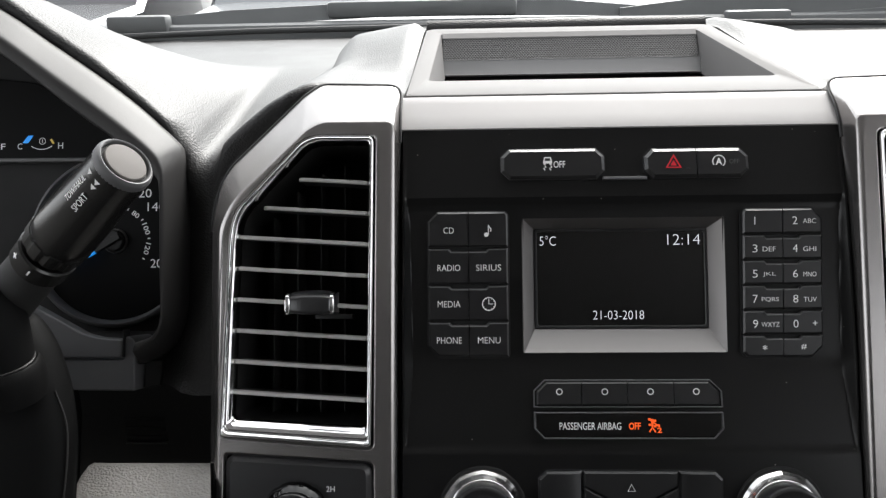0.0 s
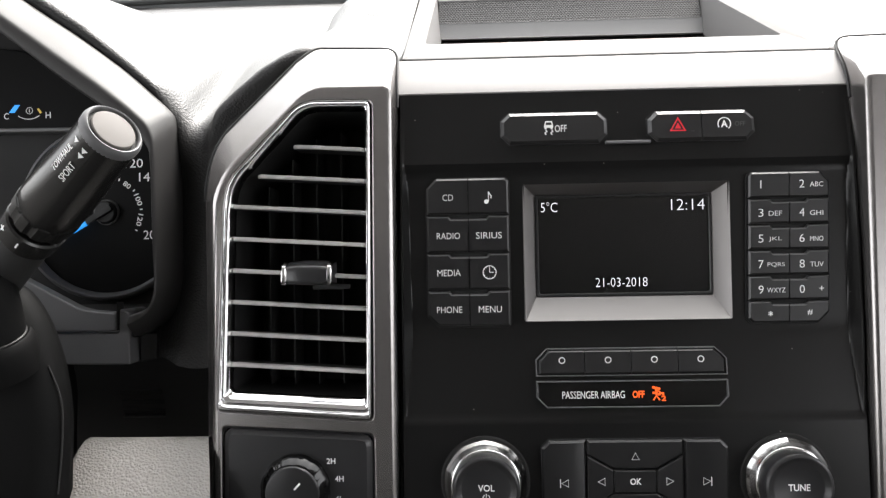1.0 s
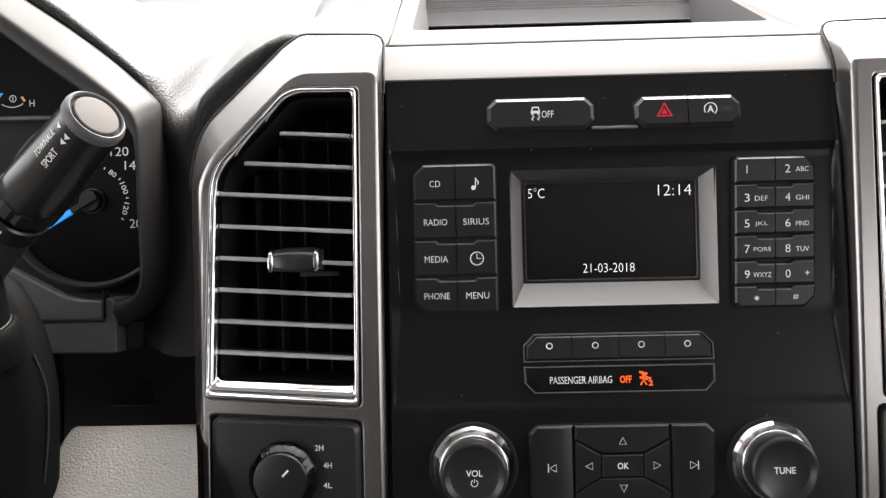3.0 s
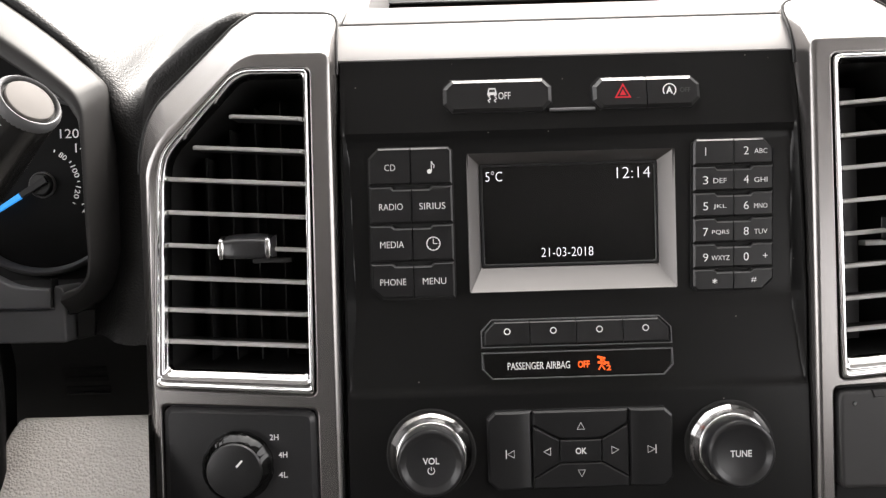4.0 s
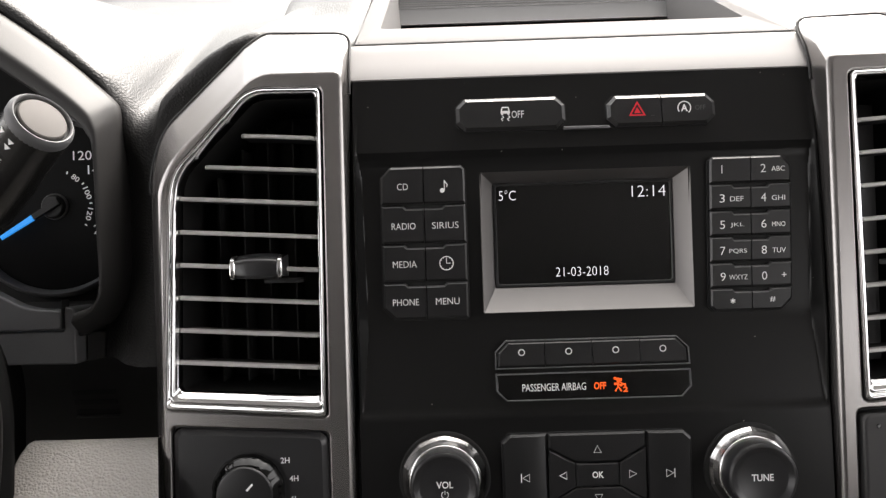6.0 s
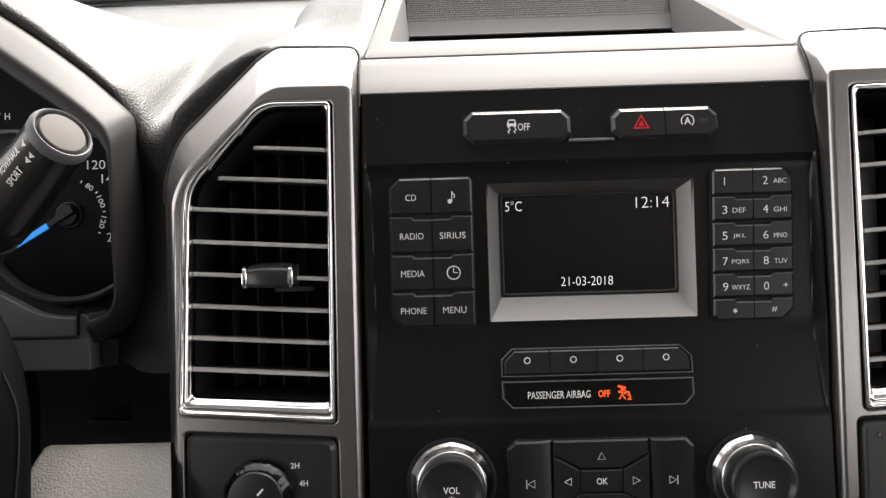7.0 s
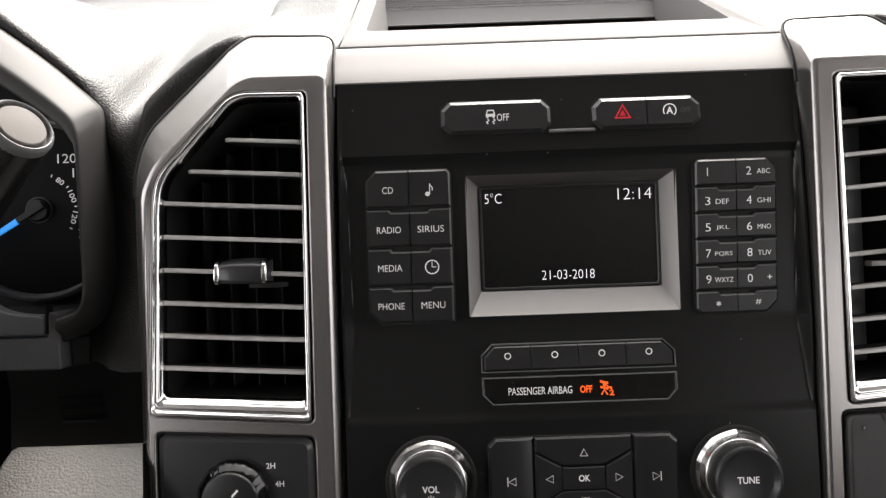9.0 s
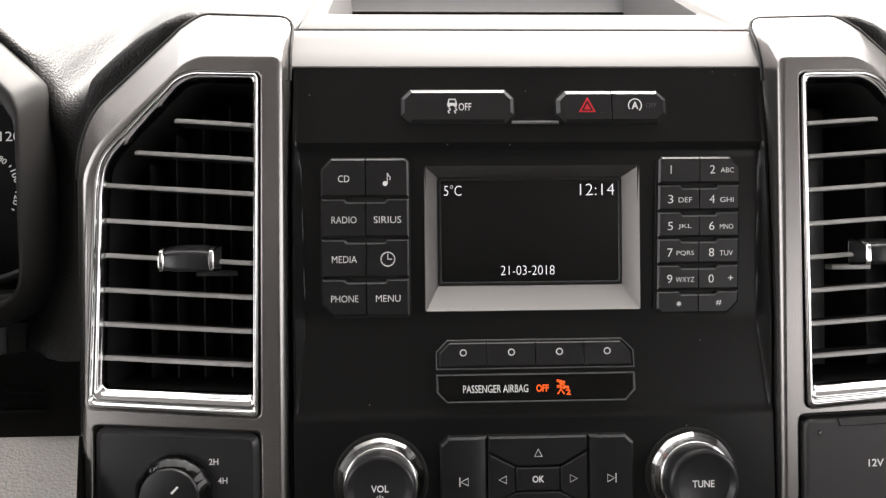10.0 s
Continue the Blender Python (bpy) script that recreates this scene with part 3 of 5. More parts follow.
def vent_surround(s):
    ob = thing("vent_surround", (s * 0.18, 0.0, -0.1), "satin silver angular surround framing vent and switch panel", "dash trim", "vent surrounds")
    out, mid = (mirror(rounded(p, SURROUND_R, 5), s) for p in (SURROUND_OUT, SURROUND_MID))
    turn = lambda x: ease((abs(x) - 0.160) / 0.050)
    high = lambda x, z: lerp_list(INNER_EDGE, z) * (1 - turn(x)) + 0.012 * turn(x)
    side = lambda x, z: high(x, z) if z > 0.08 or (z > 0.03 and abs(x) < 0.146) else lerp_list([(0.1297, -0.002), (0.14, 0.002), (0.20, 0.008), (0.240, 0.008)], abs(x))
    half = [((p[0] + q[0]) / 2, (p[1] + q[1]) / 2) for p, q in zip(out, mid)]
    loops = [[(x, side(x, z) + 0.03, z) for x, z in out], [(x, side(x, z) + 0.0008, z) for x, z in out], [(x, side(x, z) - 0.0004, z) for x, z in inset(out, 0.0006)], [(x, side(x, z) * 0.50 - 0.0064 * 0.5, z) for x, z in half]]
    loops += [[(x, y, z) for x, z in inset(mid, d)] for d, y in ((-0.0018, -0.0082), (-0.0008, -0.0092), (0.0003, -0.0099), (0.0014, -0.0102), (0.0018, -0.0102))]
    bm = bmesh.new()
    loft(bm, loops)
    vent_hole = mirror(inset(rounded(CHROME_OUT, CHROME_R, 5), -0.0006), s)
    panel_hole = mirror(rounded([(-0.2296, -0.2600), (-0.1444, -0.2600), (-0.1444, -0.1038), (-0.2291, -0.0988)], 0.0034, 5), s)
    if s > 0:
        panel_hole = rounded([(0.1395, -0.2600), (0.2284, -0.2600), (0.2284, -0.0972), (0.1395, -0.1004)], 0.0034, 5)
    for hole in (vent_hole, panel_hole):
        loft(bm, [[(x, y, z) for x, z in inset(hole, d)] for d, y in ((-0.0014, -0.0102), (-0.0011, -0.0102), (-0.0005, -0.0099), (-0.0001, -0.0093), (0.0, -0.0084), (0.0, 0.004))])
    bmesh.ops.remove_doubles(bm, verts=bm.verts, dist=1e-6)
    rims = [e for e in bm.edges if e.is_boundary and all(abs(v.co.y + 0.0102) < 1e-6 for v in e.verts)]
    bmesh.ops.triangle_fill(bm, use_beauty=True, edges=rims, normal=(0, -1, 0))
    frame_part = part("frame", bm, SILVER, ob, angle=50)
    even = frame_part.modifiers.new("even_normals", "WEIGHTED_NORMAL")
    even.keep_sharp, even.weight = True, 80
    edge = [(x, side(x, z) + 0.0002, z) for x, z in inset(out, -0.0002) if z > 0.015]
    part("seam", tube(edge, 0.0007, 8), RUBBER, ob, "thin dark seam against the dash pad")
    for hole in (vent_hole, panel_hole):
        part("gasket", rim(inset(hole, 0.00005), inset(hole, 0.0011), -0.0070, 0.004, 0.0002), RUBBER, ob, "thin black gasket inside the opening")
    return ob


def air_vent(s):
    vent = thing("air_vent", (s * 0.185, 0.02, -0.09), "chrome-framed air vent with eight silver-edged slats", "air vent", "dash air vents")
    out, inn = (mirror(rounded(p, CHROME_R, 5), s) for p in (CHROME_OUT, CHROME_IN))
    shift = 0.0016 if s > 0 else 0.0
    tab_shift = -0.0059 if s > 0 else 0.0
    gap = -0.0075 if s > 0 else 0.0
    bm = bmesh.new()
    blend = lambda f: [((1 - f) * a[0] + f * b[0], (1 - f) * a[1] + f * b[1]) for a, b in zip(out, inn)]
    lift = lambda z: -0.0012 if z < -0.06 else 0.0
    sink = lambda f, z: 0.0014 * (1 - ease(z / 0.03)) if 0.9 < f and z < 0.03 else -0.0024 * ease((z - 0.03) / 0.008) if 0.9 < f < 0.99 and z > 0.03 else -0.0016 * ease((z - 0.03) / 0.008) if 0.99 < f and z > 0.03 else 0.0
    loops = [[(x, y + lift(z) - (sink(f, z) if y < -0.004 else 0), z) for x, z in blend(f)] for f, y in ((0, 0.006), (0, -0.0104), (0.04, -0.0117), (0.11, -0.0125), (0.19, -0.0127), (0.27, -0.0121), (0.32, -0.0109), (0.36, -0.0107), (0.42, -0.0113), (0.52, -0.0113), (0.64, -0.0106), (0.76, -0.0094), (0.87, -0.0078), (0.95, -0.0060), (1.0, -0.0042), (1.0, -0.0030))]
    loft(bm, loops)
    part("chrome_frame", bm, CHROME, vent, "polished chrome frame", 50)
    # duct behind
    bm = bmesh.new()
    loft(bm, [[(x, y, z) for x, z in blend(1.0)] for y in (-0.0032, 0.060)], True, False, True)
    part("duct", bm, VOID, vent, "dark duct")
    # same vanes both sides: near-black where shaded, paler grey where light falls on them
    if s < 0:
        for x, top in ((-0.1505, 0.070), (-0.1652, 0.070), (-0.1800, 0.066), (-0.1945, 0.054), (-0.2090, 0.038)):
            part("vane", block(x - 0.0005, x + 0.0005, 0.021, 0.043, -0.080, top, 0.0002), VOID, vent)
    else:
        for x, top in ((0.1700, 0.070), (0.2065, 0.040)):
            bm = block(-0.0066, 0.0066, -0.0006, 0.0006, -0.080, top, 0.0002)
            bm.transform(Matrix.Translation((x, 0.032, 0)) @ Matrix.Rotation(radians(14), 4, "Z"))
            part("vane", bm, LIDGREY, vent, "turned vane in a paler grey for the light on it")
    for i, (z, x0) in enumerate(SLATS):
        x1 = -0.1482
        x0 = x0 if z > 0.03 else -0.2216 - 0.0027 * (0.021 - z) / 0.101
        rise = lambda x: 0.0048 * (x1 - x) / 0.0730
        pieces = [(x0, x1)] if i != 4 else [(x0, -0.1925 + gap), (-0.1648 + gap, x1)]
        for a, b in pieces:
            blade_bm, edge_bm = bmesh.new(), bmesh.new()
            xs = [a, a + 0.002, (a + b) / 2, b - 0.0016, b]
            fr = [0.003 if z > 0.03 else 0.0, 0.0006, 0.0, 0.0003, 0.0025]
            prof = [(0.0, -0.0008), (0.0, 0.0008), (0.019, 0.0004), (0.019, -0.0010)]
            loft(blade_bm, [[(-s * x - shift, -0.0062 + f + dy, z + rise(x) + dz) for dy, dz in prof] for x, f in zip(xs, fr)], True, True, True)
            prof = [(0.0008, -0.0012), (-0.0011, -0.0012), (-0.0016, -0.0006), (-0.0013, 0.0006), (0.0010, 0.0013), (0.0014, 0.0012), (0.0014, -0.0011)]
            loft(edge_bm, [[(-s * x - shift, -0.0068 + f + dy, z + rise(x) + dz) for dy, dz in prof] for x, f in zip(xs, fr)], True, True, True)
            slat = part("slat", blade_bm, MATT, vent)
            part("slat_edge", edge_bm, SLAT_EDGE, slat, "silver-painted front edge")
    # thumb tab
    zc = -0.0142
    outline = lambda g: rounded([(-0.0205 + g, -0.0056 + g), (-0.0030, -0.0062 + g), (-0.0030, 0.0074 - g), (-0.0150, 0.0062 - g), (-0.0205 + g, 0.0038 - g)], [0.0022, 0.001, 0.001, 0.003, 0.0022], 4)
    bm = bmesh.new()
    loft(bm, [[(-s * (-0.1905 + 0.0238 * f) - tab_shift, y, zc + zz) for y, zz in outline(g)] for f, g in ((0.0, 0.0008), (0.12, 0.0001), (0.3, -0.0003), (0.7, -0.0003), (0.88, 0.0001), (1.0, 0.0008))], True, True, True)
    tab = part("thumb_tab", bm, BUTTON_EDGE, vent, "dark grey thumb tab with chrome ends", 40)
    for xa, xb in ((-0.1925, -0.1897), (-0.1676, -0.1648)):
        sides = [(xa, 0.0012), (xa, 0.0006), (xa + 0.0006, 0.0), (xb - 0.0006, 0.0), (xb, 0.0006), (xb, 0.0012)]
        bm = bmesh.new()
        loft(bm, [[(-s * x - tab_shift, y, zc + zz) for y, zz in outline(g - 0.0004)] for x, g in sides] + [[(-s * xa - tab_shift, y, zc + zz) for y, zz in outline(0.0008)]])
        part("tab_end", bm, CHROME, tab, "chrome tab end", 40)
        bm = bmesh.new()
        loft(bm, [[(-s * x - tab_shift, y, zc + zz) for y, zz in outline(0.0007)] for x in (xa + 0.0004, xb - 0.0004)], True, True, True)
        part("tab_end_inset", bm, BUTTON_EDGE, tab)
    # linkage behind the slats
    bm = block(min(s * 0.158, s * 0.180) - gap, max(s * 0.158, s * 0.180) - gap, 0.004, 0.012, -0.0235, -0.0205, 0.0006)
    part("linkage", bm, SLAT_EDGE if s > 0 else MATT, vent)
    return vent


for side in (-1, 1):
    vent_surround(side)
    air_vent(side)


# ---- display ----
def display():
    d = thing("display_screen", (0, 0.008, -0.03), "lit dark display with grey bezel showing clock and date", "display")
    out = [(-0.0585, -0.0438), (0.0580, -0.0438), (0.0590, 0.0350), (-0.0585, 0.0350)]
    inn = [(-0.0509, -0.0302), (0.0508, -0.0302), (0.0510, 0.0289), (-0.0509, 0.0289)]
    bm = bmesh.new()
    o, i2 = rounded(out, 0.0012, 2), rounded(inn, 0.0012, 2)
    rise = lambda z: 0.0004 + 0.0034 * (z + 0.0438) / 0.0788
    loft(bm, [[(x, 0.006, z) for x, z in o], [(x, rise(z) + 0.0004, z) for x, z in o], [(x, rise(z), z) for x, z in inset(o, 0.0004)], [(x, rise(z) + 0.0004, z) for x, z in inset(o, 0.0008)], [(x, 0.0126, z) for x, z in i2], [(x, 0.0140, z) for x, z in i2]])
    part("bezel", bm, BEZEL, d, "grey metallic bevelled bezel", 20)
    part("inner_frame", rim(rounded(box2(-0.0509, 0.0509, -0.0302, 0.0289), 0.001, 2), rounded(box2(-0.0490, 0.0492, -0.0284, 0.0273), 0.0014, 2), 0.0120, 0.0150), BUTTON_EDGE, d)
    g = part("glass", slab(rounded(box2(-0.0489, 0.0500, -0.0288, 0.0287), 0.0014, 2), 0.0132, 0.0155, 0.0003), GLASS, d, "dark display glass")
    y = 0.0130
    part("readout", words("5\u00b0C", -0.0425, 0.0220, 0.0058, 0.0096, y, -0.012), LIT, g, "temperature readout")
    part("readout", words("12:14", 0.0377, 0.0221, 0.0064, 0.0192, y, -0.018), LIT, g, "clock readout")
    part("readout", words("21-03-2018", -0.0014, -0.0223, 0.0052, 0.0298, y, -0.018), LIT, g, "date readout")
    return d


display()


# ---- button pads ----
def key_outline(x0, x1, z0, z1, chamfer, notch, which):
    """chamfer: (tl, tr, br, bl). notch: half its length, or 0. which: -1 for the left column."""
    pts = box2(x0, x1, z0, z1, *chamfer)
    if not notch:
        return pts
    dz, run = 0.0017, 0.0016
    out = []
    for p in pts:
        if which < 0 and abs(p[0] - x1) < 1e-7 and abs(p[1] - z1) < 1e-7:
            out += [(x1, z1 - dz), (x1 - notch + run, z1 - dz), (x1 - notch, z1)]
        elif which > 0 and abs(p[0] - x0) < 1e-7 and abs(p[1] - z1) < 1e-7:
            out += [(x0 + notch, z1), (x0 + notch - run, z1 - dz), (x0, z1 - dz)]
        else:
            out.append(p)
    return out


def icon_note(x, z, y):
    bm = lathe([(0, 0.0013), (0.00015, 0.0013)], (x - 0.0011, y, z - 0.0026), 16)
    stroke([(x + 0.0001, z - 0.0026), (x + 0.0001, z + 0.0030)], 0.0005, y, False, 0.00015, bm)
    stroke([(x + 0.0001, z + 0.0030), (x + 0.0008, z + 0.0016), (x + 0.0017, z + 0.0007), (x + 0.0014, z - 0.0008)], 0.0006, y, False, 0.00015, bm)
    return bm


def icon_clock(x, z, y):
    bm = stroke(arc(x, z, 0.0037, 0, 360, 32)[:-1], 0.0005, y, True)
    stroke([(x, z + 0.0028), (x, z), (x + 0.0022, z)], 0.0005, y, False, 0.00015, bm)
    for k in range(12):
        a = radians(30 * k)
        stroke([(x + 0.0030 * math.cos(a), z + 0.0030 * math.sin(a)), (x + 0.0035 * math.cos(a), z + 0.0035 * math.sin(a))], 0.0003, y, False, 0.00015, bm)
    return bm


def radio_pad():
    pad = thing("radio_button_pad", (-0.09, 0.003, -0.046), "pad of eight black radio buttons with white legends", "button pad")
    part("backplate", slab(rounded(box2(-0.1140, -0.0658, -0.0466, 0.0392, 0.0065, 0.0025, 0.0015, 0.0065), 0.001, 2), 0.0026, 0.006, 0.0004), VOID, pad)
    rows = [0.0384, 0.0176, -0.0040, -0.0252, -0.0458]
    names = [("CD", None), ("RADIO", "SIRIUS"), ("MEDIA", None), ("PHONE", "MENU")]
    widths = {"CD": 0.0062, "RADIO": 0.0136, "SIRIUS": 0.0150, "MEDIA": 0.0136, "PHONE": 0.0148, "MENU": 0.0134}
    centre_z = [0.0276, 0.0058, -0.0152, -0.0361]
    for r in range(4):
        z1, z0 = rows[r] - (0.0004 if r else 0), rows[r + 1] + 0.0004
        for c in (0, 1):
            x0, x1 = ((-0.1132, -0.0899), (-0.0893, -0.0667))[c]
            ch = [0, 0, 0, 0]
            if r == 0:
                ch[c] = (0.0055, 0.0018)[c]
            if r == 3 and c == 0:
                ch[3] = 0.0060
            key = part("button", slab(key_outline(x0, x1, z0, z1, ch, 0.0112 if r else 0, c * 2 - 1), -0.0004, 0.005, 0.0011, 1, keep=((x1, x0)[c],)), BUTTON, pad)
            x, z, y = (-0.1011, -0.0781)[c], centre_z[r], -0.0005
            text = names[r][c]
            bm = words(text, x, z, 0.0036, widths[text] * 0.97, y, -0.008) if text else (icon_note if r == 0 else icon_clock)(x, z, y)
            part("legend", bm, WHITE, key, "white printed legend")
    return pad


def number_pad():
    pad = thing("number_keypad", (0.09, 0.003, -0.046), "keypad of twelve black number keys with white legends", "keypad")
    part("backplate", slab(rounded(box2(0.0676, 0.1140, -0.0472, 0.0392, 0.0025, 0.0065, 0.0065, 0.003), 0.001, 2), 0.0026, 0.006, 0.0004), VOID, pad)
    rows = [0.0384, 0.0238, 0.0092, -0.0052, -0.0195, -0.0336, -0.0464]
    keys = [("1", ""), ("2", "ABC"), ("3", "DEF"), ("4", "GHI"), ("5", "JKL"), ("6", "MNO"), ("7", "PQRS"), ("8", "TUV"), ("9", "WXYZ"), ("0", "+"), ("*", ""), ("#", "")]
    for k, (digit, letters) in enumerate(keys):
        r, c = divmod(k, 2)
        z1, z0 = rows[r] - (0.0004 if r else 0), rows[r + 1] + 0.0004
        x0, x1 = ((0.0684, 0.0906), (0.0911, 0.1130))[c]
        ch = [0, 0, 0, 0]
        if r == 0:
            ch[c] = (0.0016, 0.0055)[c]
        if r == 5:
            ch[3 - c] = (0.0025, 0.0060)[c]
        key = part("key", slab(key_outline(x0, x1, z0, z1, ch, 0.0104 if r else 0, c * 2 - 1), -0.0004, 0.005, 0.0010, 1, keep=((x1, x0)[c],)), BUTTON, pad)
        zc, y = (z0 + z1) / 2 - (0.0009 if r else -0.0003), -0.0005
        xd = (0.0750, 0.0977)[c]
        if digit == "*":
            bm = bmesh.new()
            for t in (90, 30, 150):
                dx, dz = 0.0014 * math.cos(radians(t)), 0.0014 * math.sin(radians(t))
                stroke([(0.0802 - dx, zc - dz), (0.0802 + dx, zc + dz)], 0.0005, y, False, 0.00015, bm)
            part("legend", bm, WHITE, key, "white printed legend")
            continue
        if digit == "#":
            part("legend", words(digit, (0.0802, 0.1020)[c], zc + 0.0004, 0.0030, 0.0030, y), WHITE, key, "white printed legend")
            continue
        part("legend", words(digit, xd, zc, 0.0045, 0.0028 if digit != "1" else None, y, -0.008), WHITE, key, "white printed legend")
        if letters == "+":
            part("legend", words("+", 0.1084, zc + 0.0003, 0.0026, 0.0026, y), WHITE, key, "white printed legend")
        elif letters:
            w = 0.0024 * len(letters) + (0.001 if "W" in letters else 0.0004)
            part("legend", words(letters, (0.0830, 0.1058)[c] + (0.0004 if len(letters) > 3 else 0), zc - 0.0004, 0.0027, w * 0.96, y, -0.008), WHITE, key, "white printed legend")
    # the keypad leans in towards its foot
    for ob in pad.children_recursive:
        for v in ob.data.vertices:
            v.co.x -= 0.0225 * (0.0844 - v.co.z)
    return pad


radio_pad()
number_pad()


# ---- upper switches ----
UPLEAN = lambda z: (z - 0.047) * 0.17


def switch(name, x0, x1, z0, z1, chamfer, label, keep=()):
    ob = thing(name, ((x0 + x1) / 2, 0.006, z0), label, "switch")
    part("well", slab(box2(x0 - 0.0007, x1 + 0.0007, z0 - 0.0007, z1 + 0.0007, *chamfer), 0.0012, 0.010, 0.0002, 1, None, UPLEAN), VOID, ob)
    face = part("cap", slab(box2(x0, x1, z0, z1, *chamfer), -0.0022, 0.008, 0.0019, 1, None, UPLEAN, 0.95, keep), BUTTON, ob)
    return ob, face


def legend_y(z, front=-0.0022):
    return front + UPLEAN(z) - 0.0006


ob, cap = switch("traction_switch", -0.0702, -0.0098, 0.0572, 0.0756, (0.0048,) * 4, "black traction control switch with white car icon")
y = legend_y(0.066)
bm = bmesh.new()
slab(rounded(box2(-0.0457, -0.0404, 0.0664, 0.0679, 0.0004, 0.0004), 0.0002, 1), y - 0.00015, y + 0.0001, 0.00003, 1, bm)
stroke([(-0.0452, 0.0678), (-0.0447, 0.0698), (-0.0414, 0.0698), (-0.0409, 0.0678)], 0.0008, y, False, 0.00015, bm)
for sx in (-1, 1):
    cx = -0.04305 + sx * 0.0017
    slab(box2(cx - 0.0006, cx + 0.0006, 0.0656, 0.0666), y - 0.00015, y + 0.0001, 0.00003, 1, bm)
    stroke([(cx, 0.0652), (cx + 0.0008, 0.0643), (cx - 0.0006, 0.0634), (cx + 0.0003, 0.0624)], 0.0007, y, False, 0.00015, bm)
part("legend", bm, WHITE, cap, "white skidding car icon")
part("legend", words("OFF", -0.0362, 0.0658, 0.0040, 0.0068, y, 0.004), WHITE, cap, "white printed legend")

ob, cap = switch("hazard_switch", 0.0134, 0.0431, 0.0572, 0.0748, (0.0048, 0, 0, 0.0048), "black hazard light switch with red triangle", (0.0431,))
tri = [(0.0258, 0.0632), (0.0338, 0.0632), (0.0298, 0.0702)]
bm = stroke(tri, 0.0015, y, True)
slab([(0.0280, 0.0643), (0.0316, 0.0643), (0.0298, 0.0675)], y - 0.00012, y + 0.0001, 0.00003, 1, bm)
part("legend", bm, RED, cap, "red warning triangle")
part("indicator", slab(box2(0.0372, 0.0392, 0.0626, 0.0629), y - 0.0001, y + 0.0001, 0.00003, 1), FAINT, cap)

ob, cap = switch("start_stop_switch", 0.0436, 0.0732, 0.0572, 0.0748, (0, 0.0048, 0.0048, 0), "black auto start-stop switch with white letter icon", (0.0436,))
bm = words("A", 0.0557, 0.0664, 0.0040, 0.0038, y, 0.03)
stroke(arc(0.0557, 0.0664, 0.0035, -50, 215, 26), 0.0006, y, False, 0.00015, bm)
part("legend", bm, WHITE, cap, "white circled letter icon")
part("legend", words("OFF", 0.0645, 0.0664, 0.0026, 0.0058, y), FAINT, cap, "faint unlit legend")

ridge = thing("switch_ridge", (0.0018, 0.003, 0.0572), "thin moulded ridge joining the upper switches", "trim")
part("ridge", slab(box2(-0.0110, 0.0145, 0.0566, 0.0584), -0.0012, 0.006, 0.0006, 2, None, UPLEAN), TRIMGREY, ridge)

# ---- blank switches and airbag lamp on the sloping apron ----
LOW = lambda z: (z + 0.052) * 0.1364 + 0.0002


def outline_ridge(pts, parent):
    part("ridge", rim(pts, inset(pts, 0.0006), -0.0008, 0.006, 0.0002, None, LOW), TRIMGREY, parent, "thin grey raised outline")


bank = thing("blank_switch_bank", (0, 0.004, -0.0735), "row of four blank black switches with ring marks", "switch bank")
outline_ridge(box2(-0.0531, 0.0531, -0.0742, -0.0588, 0.0062, 0.0062), bank)
part("well", slab(box2(-0.0526, 0.0526, -0.0737, -0.0593, 0.0060, 0.0060), 0.0012, 0.006, 0.0002, 1, None, LOW), VOID, bank)
for k in range(4):
    x0, x1 = -0.0520 + 0.0260 * k + 0.0002, -0.0520 + 0.0260 * (k + 1) - 0.0002
    blank = part("blank_switch", slab(box2(x0, x1, -0.0733, -0.0596, 0.0058 if k == 0 else 0, 0.0058 if k == 3 else 0), -0.0012, 0.005, 0.0012, 1, None, LOW, 0.95, (() if k == 0 else (x0,)) + (() if k == 3 else (x1,))), BUTTON, bank)
    part("ring_mark", stroke(arc(-0.0386 + 0.0257 * k, -0.0653, 0.0016, 0, 360, 20)[:-1], 0.0006, LOW(-0.0653) - 0.0013, True), WHITE, blank, "white ring mark")

lamp = thing("airbag_lamp", (0, 0.003, -0.0905), "glossy black passenger airbag lamp lit orange", "indicator lamp")
outline_ridge(box2(-0.0531, 0.0531, -0.0914, -0.0768, 0, 0, 0.0055, 0.0055), lamp)
lens = part("lens", slab(box2(-0.0523, 0.0523, -0.0907, -0.0775, 0, 0, 0.0051, 0.0051), -0.0004, 0.005, 0.0005, 2, None, LOW), SHINY, lamp, "glossy black lens")
yl = LOW(-0.084) - 0.0005
part("legend", words("PASSENGER AIRBAG", -0.0217, -0.0843, 0.0041, 0.0346, yl - 0.0004, 0.004), WHITE, lens, "white printed legend")
part("legend", words("OFF", 0.0032, -0.0843, 0.0040, 0.0066, yl - 0.0004, 0.03), ORANGE, lens, "lit orange word")
bm = bmesh.new()
for a in range(3):
    for b in range(3):
        if (a + b) % 2 == 0 or a == 1:
            cx, cz = 0.0116 + 0.0015 * a, -0.0806 - 0.0015 * b - 0.0004 * a
            slab(box2(cx - 0.0006, cx + 0.0006, cz - 0.0006, cz + 0.0006), yl - 0.0006, yl + 0.001, 0.00003, 1, bm)
stroke([(0.0108, -0.0802), (0.0172, -0.0848)], 0.0007, yl - 0.0004, False, 0.0002, bm)
stroke([(0.0150, -0.0838), (0.0172, -0.0838)], 0.0010, yl - 0.0004, False, 0.0002, bm)
